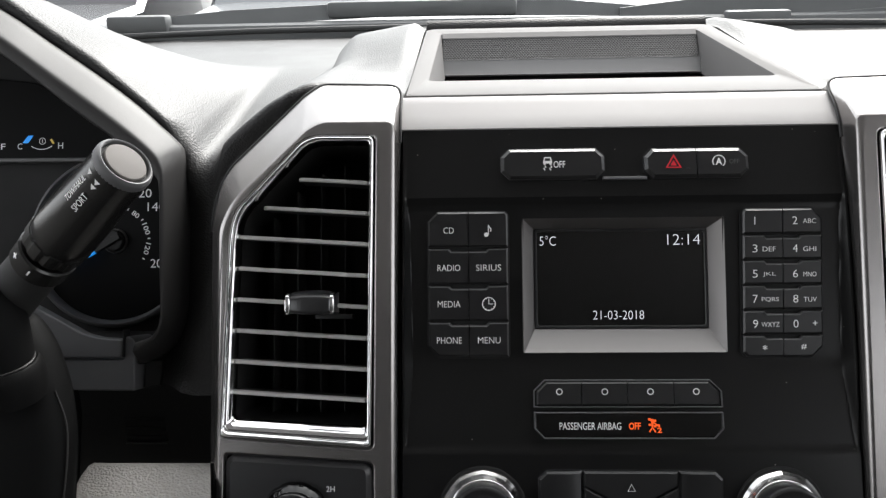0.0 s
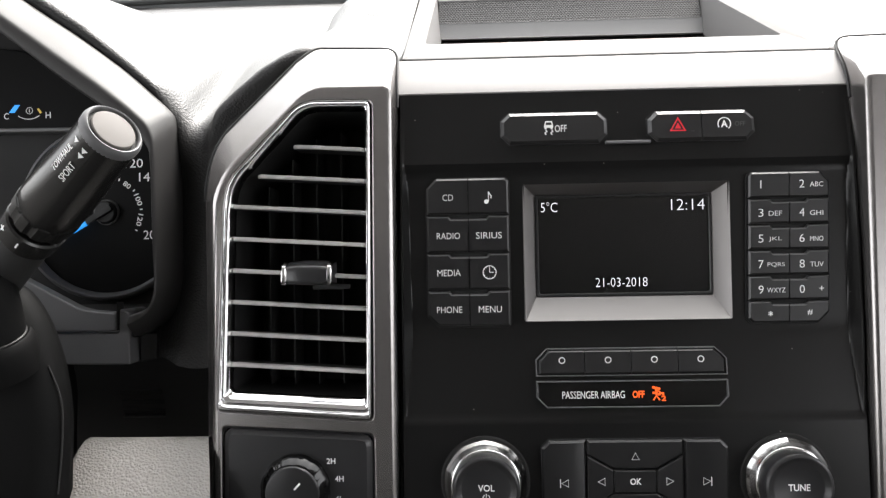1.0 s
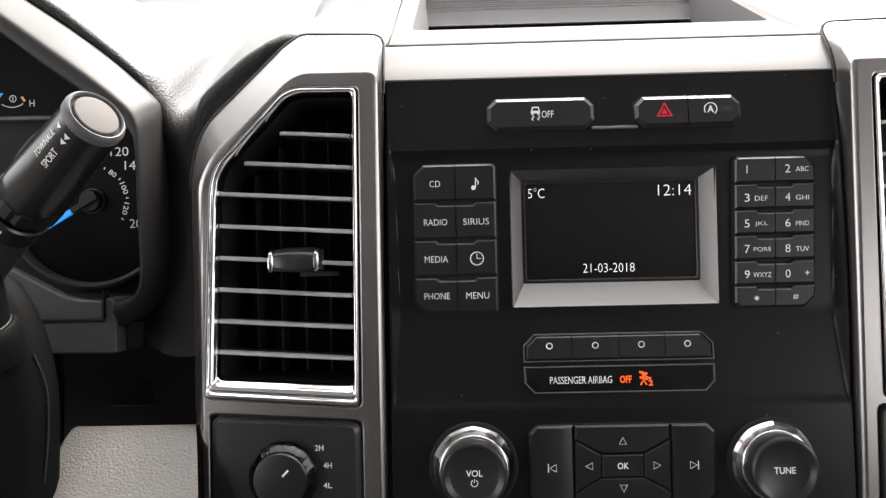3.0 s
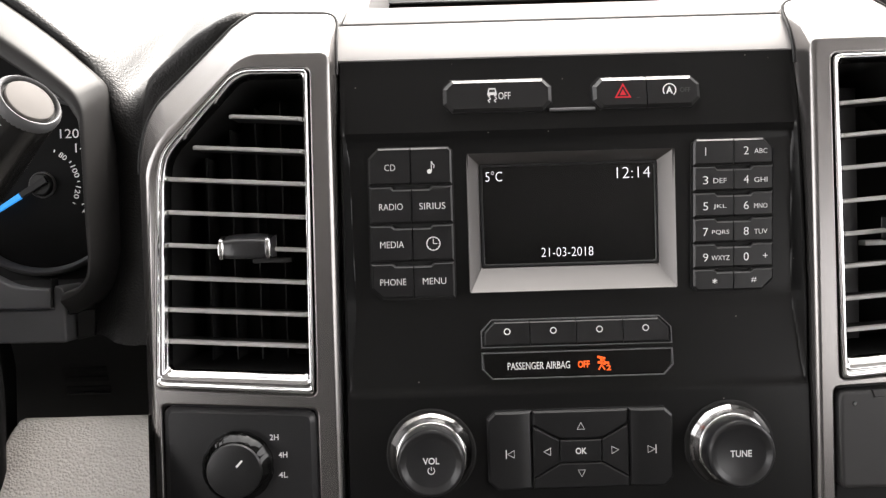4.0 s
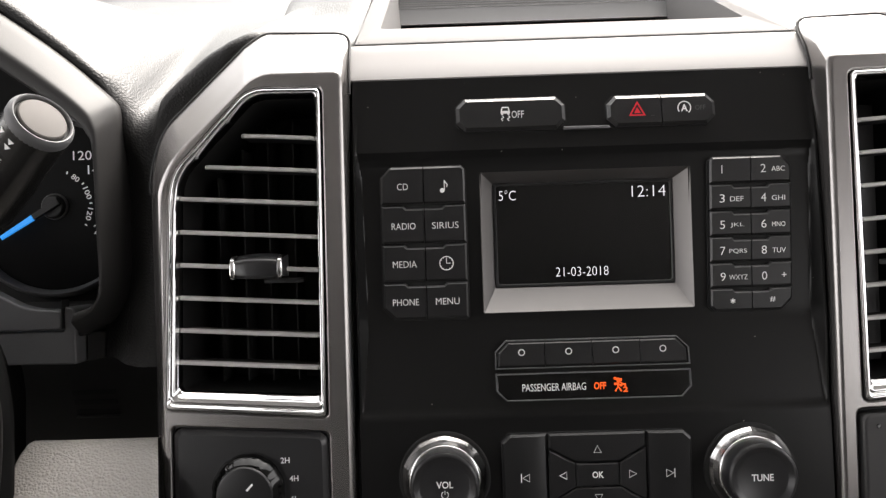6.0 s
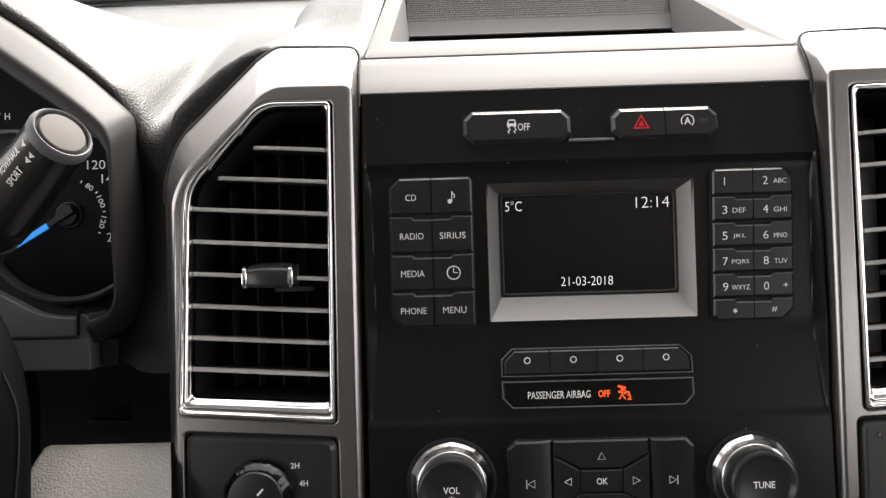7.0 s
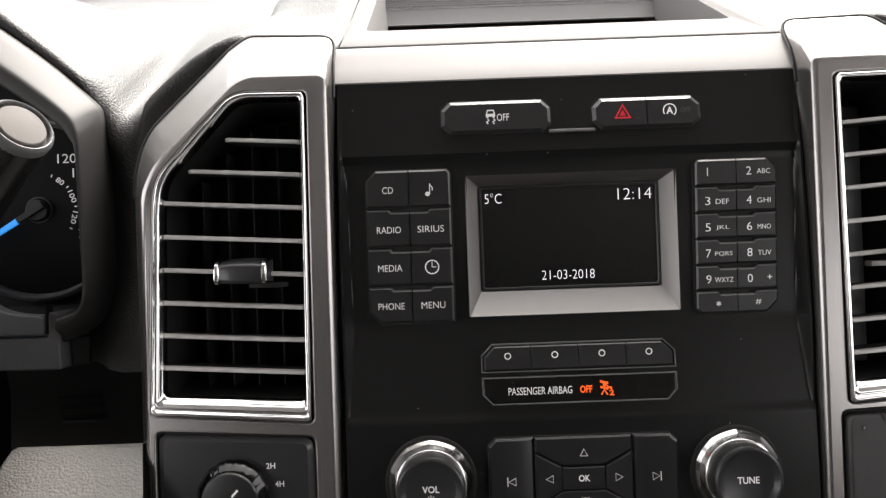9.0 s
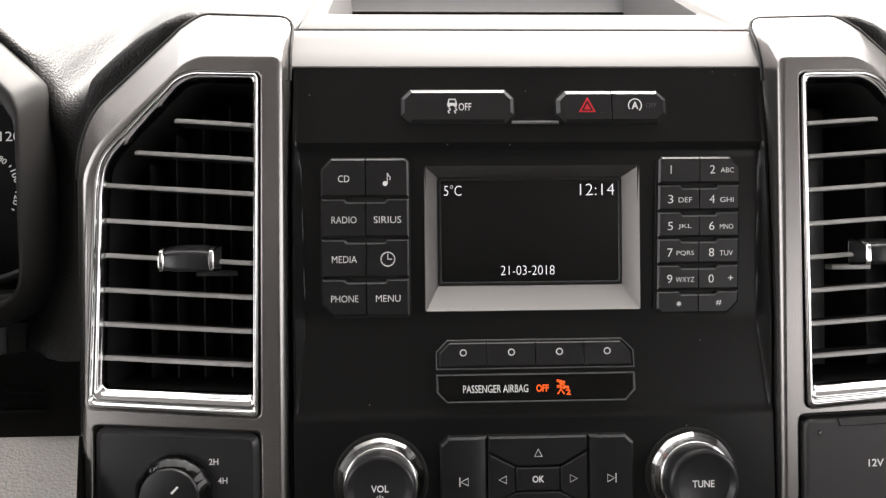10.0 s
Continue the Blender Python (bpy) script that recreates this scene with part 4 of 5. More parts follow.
stroke([(0.0114, -0.0876), (0.0130, -0.0850), (0.0148, -0.0876)], 0.0009, yl - 0.0004, False, 0.0002, bm)
part("legend", bm, ORANGE, lens, "lit orange seat icon")
part("legend", words("2", 0.0170, -0.0866, 0.0030, 0.0026, yl - 0.0004, 0.03), ORANGE, lens, "lit orange figure")


# ---- lower audio controls ----
def knob(name, x, z, text, label):
    k = thing(name, (x, -0.004, z), label, "knob", "audio knobs")
    at = (x, -0.0054, z)
    flat = lambda i, d: 0.65 + 0.35 * math.cos(radians(18)) / math.cos(radians((i % 6) * 6 - 18))
    part("seat", lathe([(-0.004, 0.0252), (0.0008, 0.0250), (0.0012, 0.0242)], (x, -0.0048, z), 48), VOID, k)
    collar = part("collar", lathe([(0.0, 0.0226), (0.0014, 0.0231), (0.0024, 0.0231), (0.0042, 0.0217), (0.0046, 0.0214), (0.0074, 0.0198)], at, 60, facet=flat), KNOBCHROME, k, "chrome collar with ten facets", 8)
    part("bevel", lathe([(0.0060, 0.0197), (0.0074, 0.0196), (0.0082, 0.0191), (0.0086, 0.0185), (0.0086, 0.0180)], at, 56), KNOBCHROME, collar, "smooth chrome bevel", 50)
    cap = part("cap", lathe([(0.0, 0.0182), (0.0150, 0.0182), (0.0182, 0.0181), (0.0192, 0.0176), (0.0197, 0.0168), (0.0197, 0.0161), (0.0192, 0.0152), (0.0180, 0.0137), (0.0177, 0.0129), (0.0177, 0.0002)], at, 48), BUTTON_EDGE, k, "black dished cap")
    yy = -0.0054 - 0.0178
    part("legend", words(text, x, z + (0.0010 if text == "VOL" else 0), 0.0036, 0.0088 if text == "VOL" else 0.0114, yy, 0.014), WHITE, cap, "white printed legend")
    if text == "VOL":
        bm = stroke(arc(x, z - 0.0042, 0.0018, 120, 420, 20), 0.0004, yy)
        stroke([(x, z - 0.0040), (x, z - 0.0020)], 0.0004, yy, False, 0.00015, bm)
        part("legend", bm, WHITE, cap, "white power mark")
    return k


knob("volume_knob", -0.0826, -0.1315, "VOL", "black volume knob with faceted chrome collar")
knob("tune_knob", 0.0826, -0.1315, "TUNE", "black tuning knob with faceted chrome collar")

pad = thing("seek_pad", (0, -0.004, -0.152), "black seek and menu pad with arrow keys round a centre key", "button pad")
part("well", slab(box2(-0.0520, 0.0515, -0.1530, -0.1085, 0.0045, 0.0045, 0.005, 0.005), -0.0052, 0.002, 0.0003, 1), VOID, pad)
shapes = {"prev": box2(-0.0514, -0.0266, -0.1524, -0.1090, 0.0042, 0, 0, 0.0048), "next": box2(0.0268, 0.0508, -0.1524, -0.1090, 0, 0.0042, 0.0048, 0),
          "up": [(-0.0115, -0.1252), (0.0117, -0.1252), (0.0263, -0.1172), (0.0263, -0.1092), (-0.0261, -0.1092), (-0.0261, -0.1172)],
          "down": [(-0.0261, -0.1522), (0.0263, -0.1522), (0.0263, -0.1470), (0.0117, -0.1386), (-0.0115, -0.1386), (-0.0261, -0.1470)],
          "left": [(-0.0261, -0.1464), (-0.0119, -0.1382), (-0.0119, -0.1256), (-0.0261, -0.1178)],
          "right": [(0.0121, -0.1382), (0.0263, -0.1464), (0.0263, -0.1178), (0.0121, -0.1256)],
          "centre": box2(-0.0114, 0.0116, -0.1381, -0.1257)}
for key, pts in shapes.items():
    proud = -0.0088 if key in ("prev", "next") else -0.0076
    bm = slab(pts, proud, 0.0, 0.0013 if key in ("prev", "next") else 0.0011 if key == "up" else 0.0006, 1)
    if key in ("prev", "next"):
        fold = 0.0335
        turned = -1 if key == "prev" else 1
        bmesh.ops.bisect_plane(bm, geom=bm.verts[:] + bm.edges[:] + bm.faces[:], plane_co=(turned * fold, 0, 0), plane_no=(1, 0, 0))
        for v in bm.verts:
            if abs(v.co.x) < fold and v.co.y < -0.003:
                v.co.y += (fold - abs(v.co.x)) * 0.28
    k = part("key", bm, BUTTON, pad)
    yk = proud - 0.0001
    t = 0.0020
    cx, cz = {"prev": (-0.0388, -0.1322), "next": (0.0385, -0.1316), "up": (0.0002, -0.1180), "down": (0.0002, -0.1442), "left": (-0.0186, -0.1318), "right": (0.0188, -0.1318), "centre": (0.0001, -0.1318)}[key]
    if key == "centre":
        bm = words("OK", cx, cz, 0.0036, 0.0062, yk, 0.02)
    else:
        a = {"prev": 180, "next": 0, "up": 90, "down": 270, "left": 180, "right": 0}[key]
        tri = [(t, 0), (-t * 0.9, t), (-t * 0.9, -t)]
        ca, sa = math.cos(radians(a)), math.sin(radians(a))
        bm = stroke([(cx + px * ca - pz * sa, cz + px * sa + pz * ca) for px, pz in tri], 0.00042, yk, True)
        if key in ("prev", "next"):
            bx = cx + (0.0026 if key == "next" else -0.0026)
            stroke([(bx, cz - 0.0024), (bx, cz + 0.0024)], 0.0005, yk, False, 0.00015, bm)
    part("legend", bm, WHITE, k, "white printed legend")


# ---- drive mode switch panel ----
def drive_panel():
    p = thing("drive_mode_panel", (-0.186, -0.008, -0.17), "black drive mode panel with rotary switch and legends", "switch panel")
    pts = rounded([(-0.2290, -0.2700), (-0.1450, -0.2700), (-0.1450, -0.1042), (-0.2285, -0.0994)], 0.007, 4)
    part("plate", slab(pts, -0.0110, 0.004, 0.0032, 1, None, None, 0.85), BUTTON_EDGE, p, "black satin plate")
    c = (-0.1876, -0.0110, -0.1330)
    grip = lambda i, d: 1.0 - 0.022 * max(0.0, math.cos(2 * math.pi * i / 8)) ** 2
    part("collar", lathe([(0, 0.0190), (0.002, 0.0195), (0.0045, 0.0192), (0.0060, 0.0184), (0.0066, 0.0178), (0.0098, 0.0158), (0.0105, 0.0148)], c, 96, facet=grip), SHINY, p, "glossy black gripped collar", 28)
    dial = part("dial", lathe([(0, 0.0148), (0.0112, 0.0148), (0.0120, 0.0142), (0.0122, 0.0132), (0.0118, 0.0002)], c, 48), BUTTON, p, "black rotary dial")
    part("pointer", stroke([(-0.1862, -0.1306), (-0.1830, -0.1272)], 0.0011, -0.0110 - 0.0121), WHITE, dial, "white pointer mark")
    for text, x, z in (("2H", -0.1681, -0.1182), ("4H", -0.1636, -0.1280), ("4L", -0.1638, -0.1390)):
        part("legend", words(text, x, z, 0.0031, 0.0048, -0.0111, 0.01), WHITE, p, "white printed legend")
    return p


drive_panel()


def power_socket():
    p = thing("power_socket_cover", (0.186, -0.008, -0.17), "dark grey hinged power socket cover", "socket cover")
    part("plate", slab(rounded([(0.1412, -0.27), (0.2290, -0.27), (0.2285, -0.0980), (0.1412, -0.1015)], 0.004, 3), -0.0060, 0.004, 0.0010, 3), VOID, p)
    lid = part("lid", slab(rounded([(0.1410, -0.1560), (0.2270, -0.1560), (0.2268, -0.0990), (0.1410, -0.1022)], 0.005, 4), -0.0125, 0.002, 0.0022, 3), LIDGREY, p, "dark grey lid")
    part("hinge", slab([(0.1600, -0.1060), (0.2100, -0.1040), (0.2100, -0.0995), (0.1585, -0.1015)], -0.0132, -0.006, 0.0006), LIDGREY, lid, "hinge flap")
    part("screw", lathe([(0, 0.0012), (0.0006, 0.0012), (0.0008, 0.0009)], (0.1492, -0.0124, -0.1090), 14), SHINY, lid)
    part("legend", words("12V", 0.1795, -0.1255, 0.0040, 0.0082, -0.0126, 0.012), WHITE, lid, "white printed legend")
    return p


power_socket()


# ---- instrument cluster ----
RIM_OUT = [(-0.4870, 0.2190), (-0.4322, 0.1998), (-0.3882, 0.1753), (-0.3580, 0.1543), (-0.3280, 0.1338), (-0.2983, 0.1109), (-0.2770, 0.0910), (-0.2712, 0.0812), (-0.2704, 0.0635), (-0.2707, 0.0063), (-0.2714, -0.0219), (-0.2751, -0.0360), (-0.2839, -0.0458), (-0.2953, -0.0517)]
RIM_IN = [(-0.4900, 0.1980), (-0.4400, 0.1790), (-0.3995, 0.1522), (-0.3761, 0.1347), (-0.3490, 0.1135), (-0.3222, 0.0943), (-0.3012, 0.0785), (-0.2936, 0.0690), (-0.2904, 0.0585), (-0.2893, 0.0106), (-0.2885, -0.0222), (-0.2920, -0.0331), (-0.2982, -0.0367), (-0.3038, -0.0384)]


def smooth_line(pts, n=4):
    """A smooth open line through the given points."""
    out = []
    p = [Vector(q) for q in pts]
    for i in range(len(p) - 1):
        a, b, c, d = p[max(i - 1, 0)], p[i], p[i + 1], p[min(i + 2, len(p) - 1)]
        for k in range(n):
            t = k / n
            out.append(tuple(0.5 * (2 * b + (c - a) * t + (2 * a - 5 * b + 4 * c - d) * t * t + (3 * b - a - 3 * c + d) * t ** 3)))
    return out + [tuple(p[-1])]


def instrument_cluster():
    c = thing("instrument_cluster", (-0.36, 0.12, -0.05), "hooded instrument cluster with black dials and blue needles", "instrument cluster")
    o, i2 = smooth_line(RIM_OUT), smooth_line(RIM_IN)
    near = lambda q: (-0.0866 + (q[0] + 0.0866) * 0.937, -0.0109 + (q[1] + 0.0109) * 0.937)
    i2 = [near(q) for q in i2]
    mix = lambda f: [(a[0] + (b[0] - a[0]) * f, a[1] + (b[1] - a[1]) * f) for a, b in zip(o, i2)]
    bm = bmesh.new()
    rows = [(0.0, 0.075), (0.0, 0.036), (0.02, 0.0325), (0.06, 0.0298), (0.20, 0.0248), (0.35, 0.0196), (0.50, 0.0146), (0.57, 0.0124), (0.62, 0.0112), (0.68, 0.0107), (0.92, 0.0105), (0.98, 0.0112), (1.0, 0.0140), (1.03, 0.020), (1.02, 0.060), (0.92, 0.128)]
    loft(bm, [[(x, y, z) for x, z in mix(f)] for f, y in rows], False)
    part("hood_band", bm, HOODBAND, c, "charcoal plastic hood band", 60)
    y = 0.130
    part("backboard", slab([(-0.56, -0.065), (-0.285, -0.065), (-0.285, 0.10), (-0.40, 0.20), (-0.56, 0.24)], 0.132, 0.14, 0.0005), VOID, c)
    screen = part("upper_display", slab(rounded([(-0.50, 0.0965), (-0.3300, 0.0950), (-0.3700, 0.1270), (-0.42, 0.155), (-0.50, 0.165)], 0.004, 3), y - 0.003, y + 0.003, 0.001), SHROUD, c, "black upper display")
    part("display_ledge", slab([(-0.50, 0.0935), (-0.322, 0.0925), (-0.325, 0.0955), (-0.50, 0.0968)], y - 0.008, y + 0.002, 0.001), TRIMGREY, c)
    yy = y - 0.0031
    part("legend", words("C", -0.4325, 0.1060, 0.0046, 0.0036, yy), WHITE, screen)
    part("legend", words("H", -0.4008, 0.1062, 0.0046, 0.0038, yy), WHITE, screen)
    part("legend", words("F", -0.4456, 0.1060, 0.0046, 0.0032, yy), WHITE, screen)
    part("gauge_bar", slab([(-0.4305, 0.1085), (-0.4262, 0.1085), (-0.4222, 0.1142), (-0.4262, 0.1142)], yy - 0.0002, yy + 0.001, 0.0001), BLUE, screen, "lit blue gauge bar")
    part("gauge_arc", stroke(arc(-0.4155, 0.1175, 0.0140, 235, 305, 14), 0.0006, yy), WHITE, screen)
    part("gauge_mark", stroke([(-0.4085, 0.1112), (-0.4062, 0.1078)], 0.0016, yy), YELLOW, screen)
    bm = stroke(arc(-0.4150, 0.1098, 0.0024, 0, 360, 16)[:-1], 0.0005, yy, True)
    stroke([(-0.4150, 0.1085), (-0.4150, 0.1112)], 0.0006, yy, False, 0.00015, bm)
    part("legend", bm, WHITE, screen)
    cx, cz = -0.3580, 0.0330
    dial = part("speed_dial", lathe([(-0.003, 0.0640), (0.0, 0.0640), (0.0004, 0.0600), (0.0004, 0.0002)], (cx, y, cz), 64), SHROUD, c, "matt black speed dial")
    part("dial_ring", lathe([(-0.004, 0.0655), (0.003, 0.0655), (0.0055, 0.0640), (0.0060, 0.0625), (0.0045, 0.0608), (0.0005, 0.0596), (-0.004, 0.0594), (-0.004, 0.0655)], (cx, y, cz), 72, cap=False), TRIMGREY, c, "grey dial ring", 50)
    yt = y - 0.0006
    spot = lambda a, r: (cx + r * math.cos(radians(a)), cz + r * math.sin(radians(a)))
    for text, x, z in (("120", -0.3375, 0.0692), ("140", -0.3270, 0.0588), ("200", -0.3240, 0.0158)):
        part("numeral", words(text, x, z, 0.0066, 0.0135, yt), WHITE, dial)
    for text, a in (("80", 53), ("100", 21), ("120", -14)):
        x, z = spot(a, 0.0252)
        part("numeral", words(text, x, z, 0.0038, 0.0030 * len(text), yt, 0.01, a - 90), WHITE, dial)
    for a in (69, 38, 4, -32):
        part("tick", stroke([spot(a, 0.0248), spot(a, 0.0268)], 0.0009, yt), WHITE, dial)
    part("hub", lathe([(0.0, 0.0080), (0.005, 0.0078), (0.0056, 0.0070), (0.0056, 0.0002)], (cx, y, cz), 32), MATT, c, "black hub")
    part("hub_ring", lathe([(0.0, 0.0096), (0.0022, 0.0094), (0.0026, 0.0089), (0.0020, 0.0084), (0.0, 0.0083)], (cx, y, cz), 32, cap=False), TRAYTOP, c, "grey hub ring")
    needle = part("needle", slab([(cx + 0.0072 * math.cos(radians(a)), cz + 0.0072 * math.sin(radians(a))) for a in (31 - 20, 31 + 20)] + [spot(211 - 8, 0.0150), spot(211 + 8, 0.0150)], y - 0.0085, y - 0.0060, 0.0006), MATT, c, "black needle with blue tip")
    part("needle_tip", slab([spot(211 - 8, 0.0152), spot(211 - 2.0, 0.0420), spot(211 + 2.0, 0.0420), spot(211 + 8, 0.0152)], y - 0.0080, y - 0.0062, 0.0004), BLUE, needle, "lit blue needle tip")
    # trims under the dials
    t1 = rounded([(-0.50, -0.0475), (-0.3433, -0.0476), (-0.3057, -0.0479), (-0.3058, -0.0361), (-0.3209, -0.0350), (-0.3299, -0.0328), (-0.3482, -0.0229), (-0.3628, -0.0150), (-0.43, 0.0150), (-0.50, 0.03)], 0.0035, 4)
    part("lower_trim", slab(t1, 0.028, 0.037, 0.0014, 3), TRIMGREY, c, "dark grey lower trim", 50)
    part("slit", slab([(-0.3056, -0.0470), (-0.3049, -0.0470), (-0.3048, -0.0300), (-0.3055, -0.0300)], 0.0274, 0.036, 0.0001), VOID, c)
    t2 = rounded([(-0.50, -0.0680), (-0.3477, -0.0676), (-0.2978, -0.0682), (-0.2984, -0.0533), (-0.2976, -0.0383), (-0.3003, -0.0348), (-0.3040, -0.0340), (-0.3047, -0.0365), (-0.3048, -0.0489), (-0.3433, -0.0487), (-0.50, -0.0486)], 0.0022, 4)
    part("knee_trim", slab(t2, 0.029, 0.06, 0.0010, 2), TRIMGREY, c, "", 50)
    part("clip", slab(rounded([(-0.2972, -0.0516), (-0.2944, -0.0520), (-0.2935, -0.0416), (-0.2840, -0.0382), (-0.2846, -0.0362), (-0.2946, -0.0378), (-0.2974, -0.0395)], 0.0008, 2), 0.030, 0.06, 0.0006, 2), VOID, c)
    part("side_filler", slab([(-0.2965, -0.0680), (-0.2860, -0.0660), (-0.2850, -0.0500), (-0.2965, -0.0500)], 0.040, 0.07, 0.001, 2), MATT, c)
    return c


instrument_cluster()


# ---- steering column, shift lever ----
def steering_column():
    c = thing("steering_column", (-0.42, 0.02, -0.16), "matt black steering column shroud with lever root", "steering column")
    ring = rounded([(-0.53, -0.21), (-0.3085, -0.21), (-0.3050, -0.085), (-0.3095, -0.0560), (-0.3185, -0.0330), (-0.3300, -0.0175), (-0.39, -0.006), (-0.53, -0.006)], 0.016, 6)
    mid = (-0.43, -0.10)
    shrink = lambda f: [(mid[0] + (x - mid[0]) * f, mid[1] + (z - mid[1]) * f) for x, z in ring]
    bm = bmesh.new()
    loft(bm, [[(x, yy, z) for x, z in shrink(f)] for f, yy in ((0.55, 0.09), (0.86, 0.0), (1.0, -0.026), (1.0, -0.030), (0.985, -0.036), (0.955, -0.041), (0.88, -0.046), (0.5, -0.050))], True, True, True)
    part("shroud", bm, SHROUD, c, angle=60)
    neck = [(-0.4020, -0.0150, -0.0300), (-0.3740, -0.0400, -0.0060), (-0.3530, -0.0500, -0.0050), (-0.3425, -0.0530, -0.0140), (-0.3390, -0.0520, -0.0280), (-0.3380, -0.0470, -0.0480)]
    part("lever_root", tube(smooth_line(neck, 4), 0.0175, 24), SHROUD, c, "smooth black lever root", 60)
    down = (0.06, -0.42, 0.90)
    part("collar", lathe([(-0.018, 0.0236), (-0.008, 0.0232), (-0.0030, 0.0222), (0.0006, 0.0208), (0.0014, 0.0198), (0.0008, 0.0184), (-0.010, 0.0180)], (-0.3380, -0.0500, -0.0440), 44, down, cap=False), SHROUD, c, "black collar round the lever root", 50)
    part("collar_ring", lathe([(0.0004, 0.0187), (0.0016, 0.0189), (0.0020, 0.0184), (0.0016, 0.0179), (0.0004, 0.0180)], (-0.3380, -0.0502, -0.0438), 44, down, cap=False), HOODBAND, c, "thin dark ring", 50)
    part("seam", tube(smooth_line([(-0.3125, -0.0385, -0.0600), (-0.3068, -0.0365, -0.0780), (-0.3062, -0.0365, -0.1000), (-0.3085, -0.0370, -0.1280)], 4), 0.0005, 6), HOODBAND, c, "thin moulding seam")
    return c


steering_column()


def shift_lever():
    end = Vector((-0.2486, -0.1000, 0.0526))
    ring = Vector((-0.3165, -0.0555, 0.0045))
    a = (end - ring).normalized()
    length = (end - ring).length
    s = thing("shift_lever", ring - a * 0.05, "black column shift lever with pale round end button", "shift lever")
    at = lambda d: end - a * d
    ax = tuple(a)
    part("grip", lathe([(0.0, 0.0154), (0.0010, 0.0158), (0.008, 0.0161), (0.028, 0.0156), (length - 0.046, 0.0143), (length - 0.0335, 0.0142)], at(length - 0.030), 40, ax), GRIP, s, "glossy black grip", 50)
    part("end_ring", lathe([(-0.0040, 0.0142), (-0.0014, 0.0143), (-0.0002, 0.0139), (0.0007, 0.0132), (0.0011, 0.0128), (0.0010, 0.0124), (0.0002, 0.0119), (-0.0015, 0.0118)], at(0), 44, ax, cap=False), TRIMGREY, s, "satin dark grey end ring", 50)
    part("groove", lathe([(-0.004, 0.0121), (-0.0012, 0.0121), (-0.0012, 0.0002)], at(0), 40, ax), VOID, s)
    part("end_button", lathe([(-0.003, 0.0104), (0.0002, 0.0104), (0.0008, 0.0100), (0.0010, 0.0090), (0.0012, 0.0002)], at(0), 40, ax), CAP, s, "pale grey end button")
    notch = lambda i, d: 1.0 if i % 6 < 4 else 0.95
    part("knurled_ring", lathe([(0, 0.0148), (0.0012, 0.0158), (0.0100, 0.0162), (0.0114, 0.0150)], at(length - 0.022), 60, ax, facet=notch), GRIP, s, "ribbed ring", 25)
    part("plus_minus_ring", lathe([(0, 0.0142), (0.0008, 0.0150), (0.0115, 0.0153), (0.0123, 0.0142)], at(length - 0.0065), 40, ax), GRIP, s, "plus and minus selector ring")
    part("shaft", lathe([(0, 0.0152), (0.05, 0.0146), (0.106, 0.0134)], at(length + 0.098), 36, ax), MATT, s)
    eye = Vector((-0.086, -0.461, -0.010))
    n0 = (eye - (end + ring) / 2)
    n0 = (n0 - a * n0.dot(a)).normalized()
    b = n0.cross(a)

    def on_grip(d, phi, r, lift=0.0002):
        n = n0 * math.cos(radians(phi)) + b * math.sin(radians(phi))
        up = b * math.cos(radians(phi)) - n0 * math.sin(radians(phi))
        m = Matrix((a, up, n)).transposed().to_4x4()
        return Matrix.Translation(at(d) + n * (r + lift)) @ m

    if b.z < 0:
        b = -b
    sign = 1 if Matrix((a, b, n0)).determinant() > 0 else -1
    lev = lambda d, phi, r: on_grip(d, phi, r) @ Matrix.Diagonal((1, 1, sign, 1))
    part("legend", words("TOW/HAUL", 0, 0, 0.0032, 0.0180, 0, 0.0, 0, lev(0.0202, 39, 0.0149)), WHITE, s, "white printed legend")
    part("legend", words("SPORT", 0, 0, 0.0034, 0.0118, 0, 0.0, 0, lev(0.0232, 15, 0.0150)), WHITE, s, "white printed legend")
    part("legend", words("+", 0, 0, 0.0034, 0.0034, 0, 0.03, 0, lev(length - 0.0140, 44, 0.0154)), WHITE, s, "white printed legend")
    part("legend", words("-", 0, 0, 0.0009, 0.0034, 0, 0.03, 0, lev(length - 0.0135, 3, 0.0154)), WHITE, s, "white printed legend")
    for d, phi in ((0.0080, 39), (0.0120, 15), (0.0085, 15)):
        bm = bmesh.new()
        m = lev(d, phi, 0.0142)
        vs = [bm.verts.new(m @ Vector(p)) for p in ((-0.0014, 0, 0), (0.0012, -0.0016, 0), (0.0012, 0.0016, 0))]
        f = bm.faces.new(vs)
        grown = bmesh.ops.extrude_face_region(bm, geom=[f])
        bmesh.ops.translate(bm, verts=[g for g in grown["geom"] if isinstance(g, bmesh.types.BMVert)], vec=m.to_3x3() @ Vector((0, 0, 0.00012)))
        part("legend", bm, WHITE, s, "white arrow mark")
    return s


shift_lever()


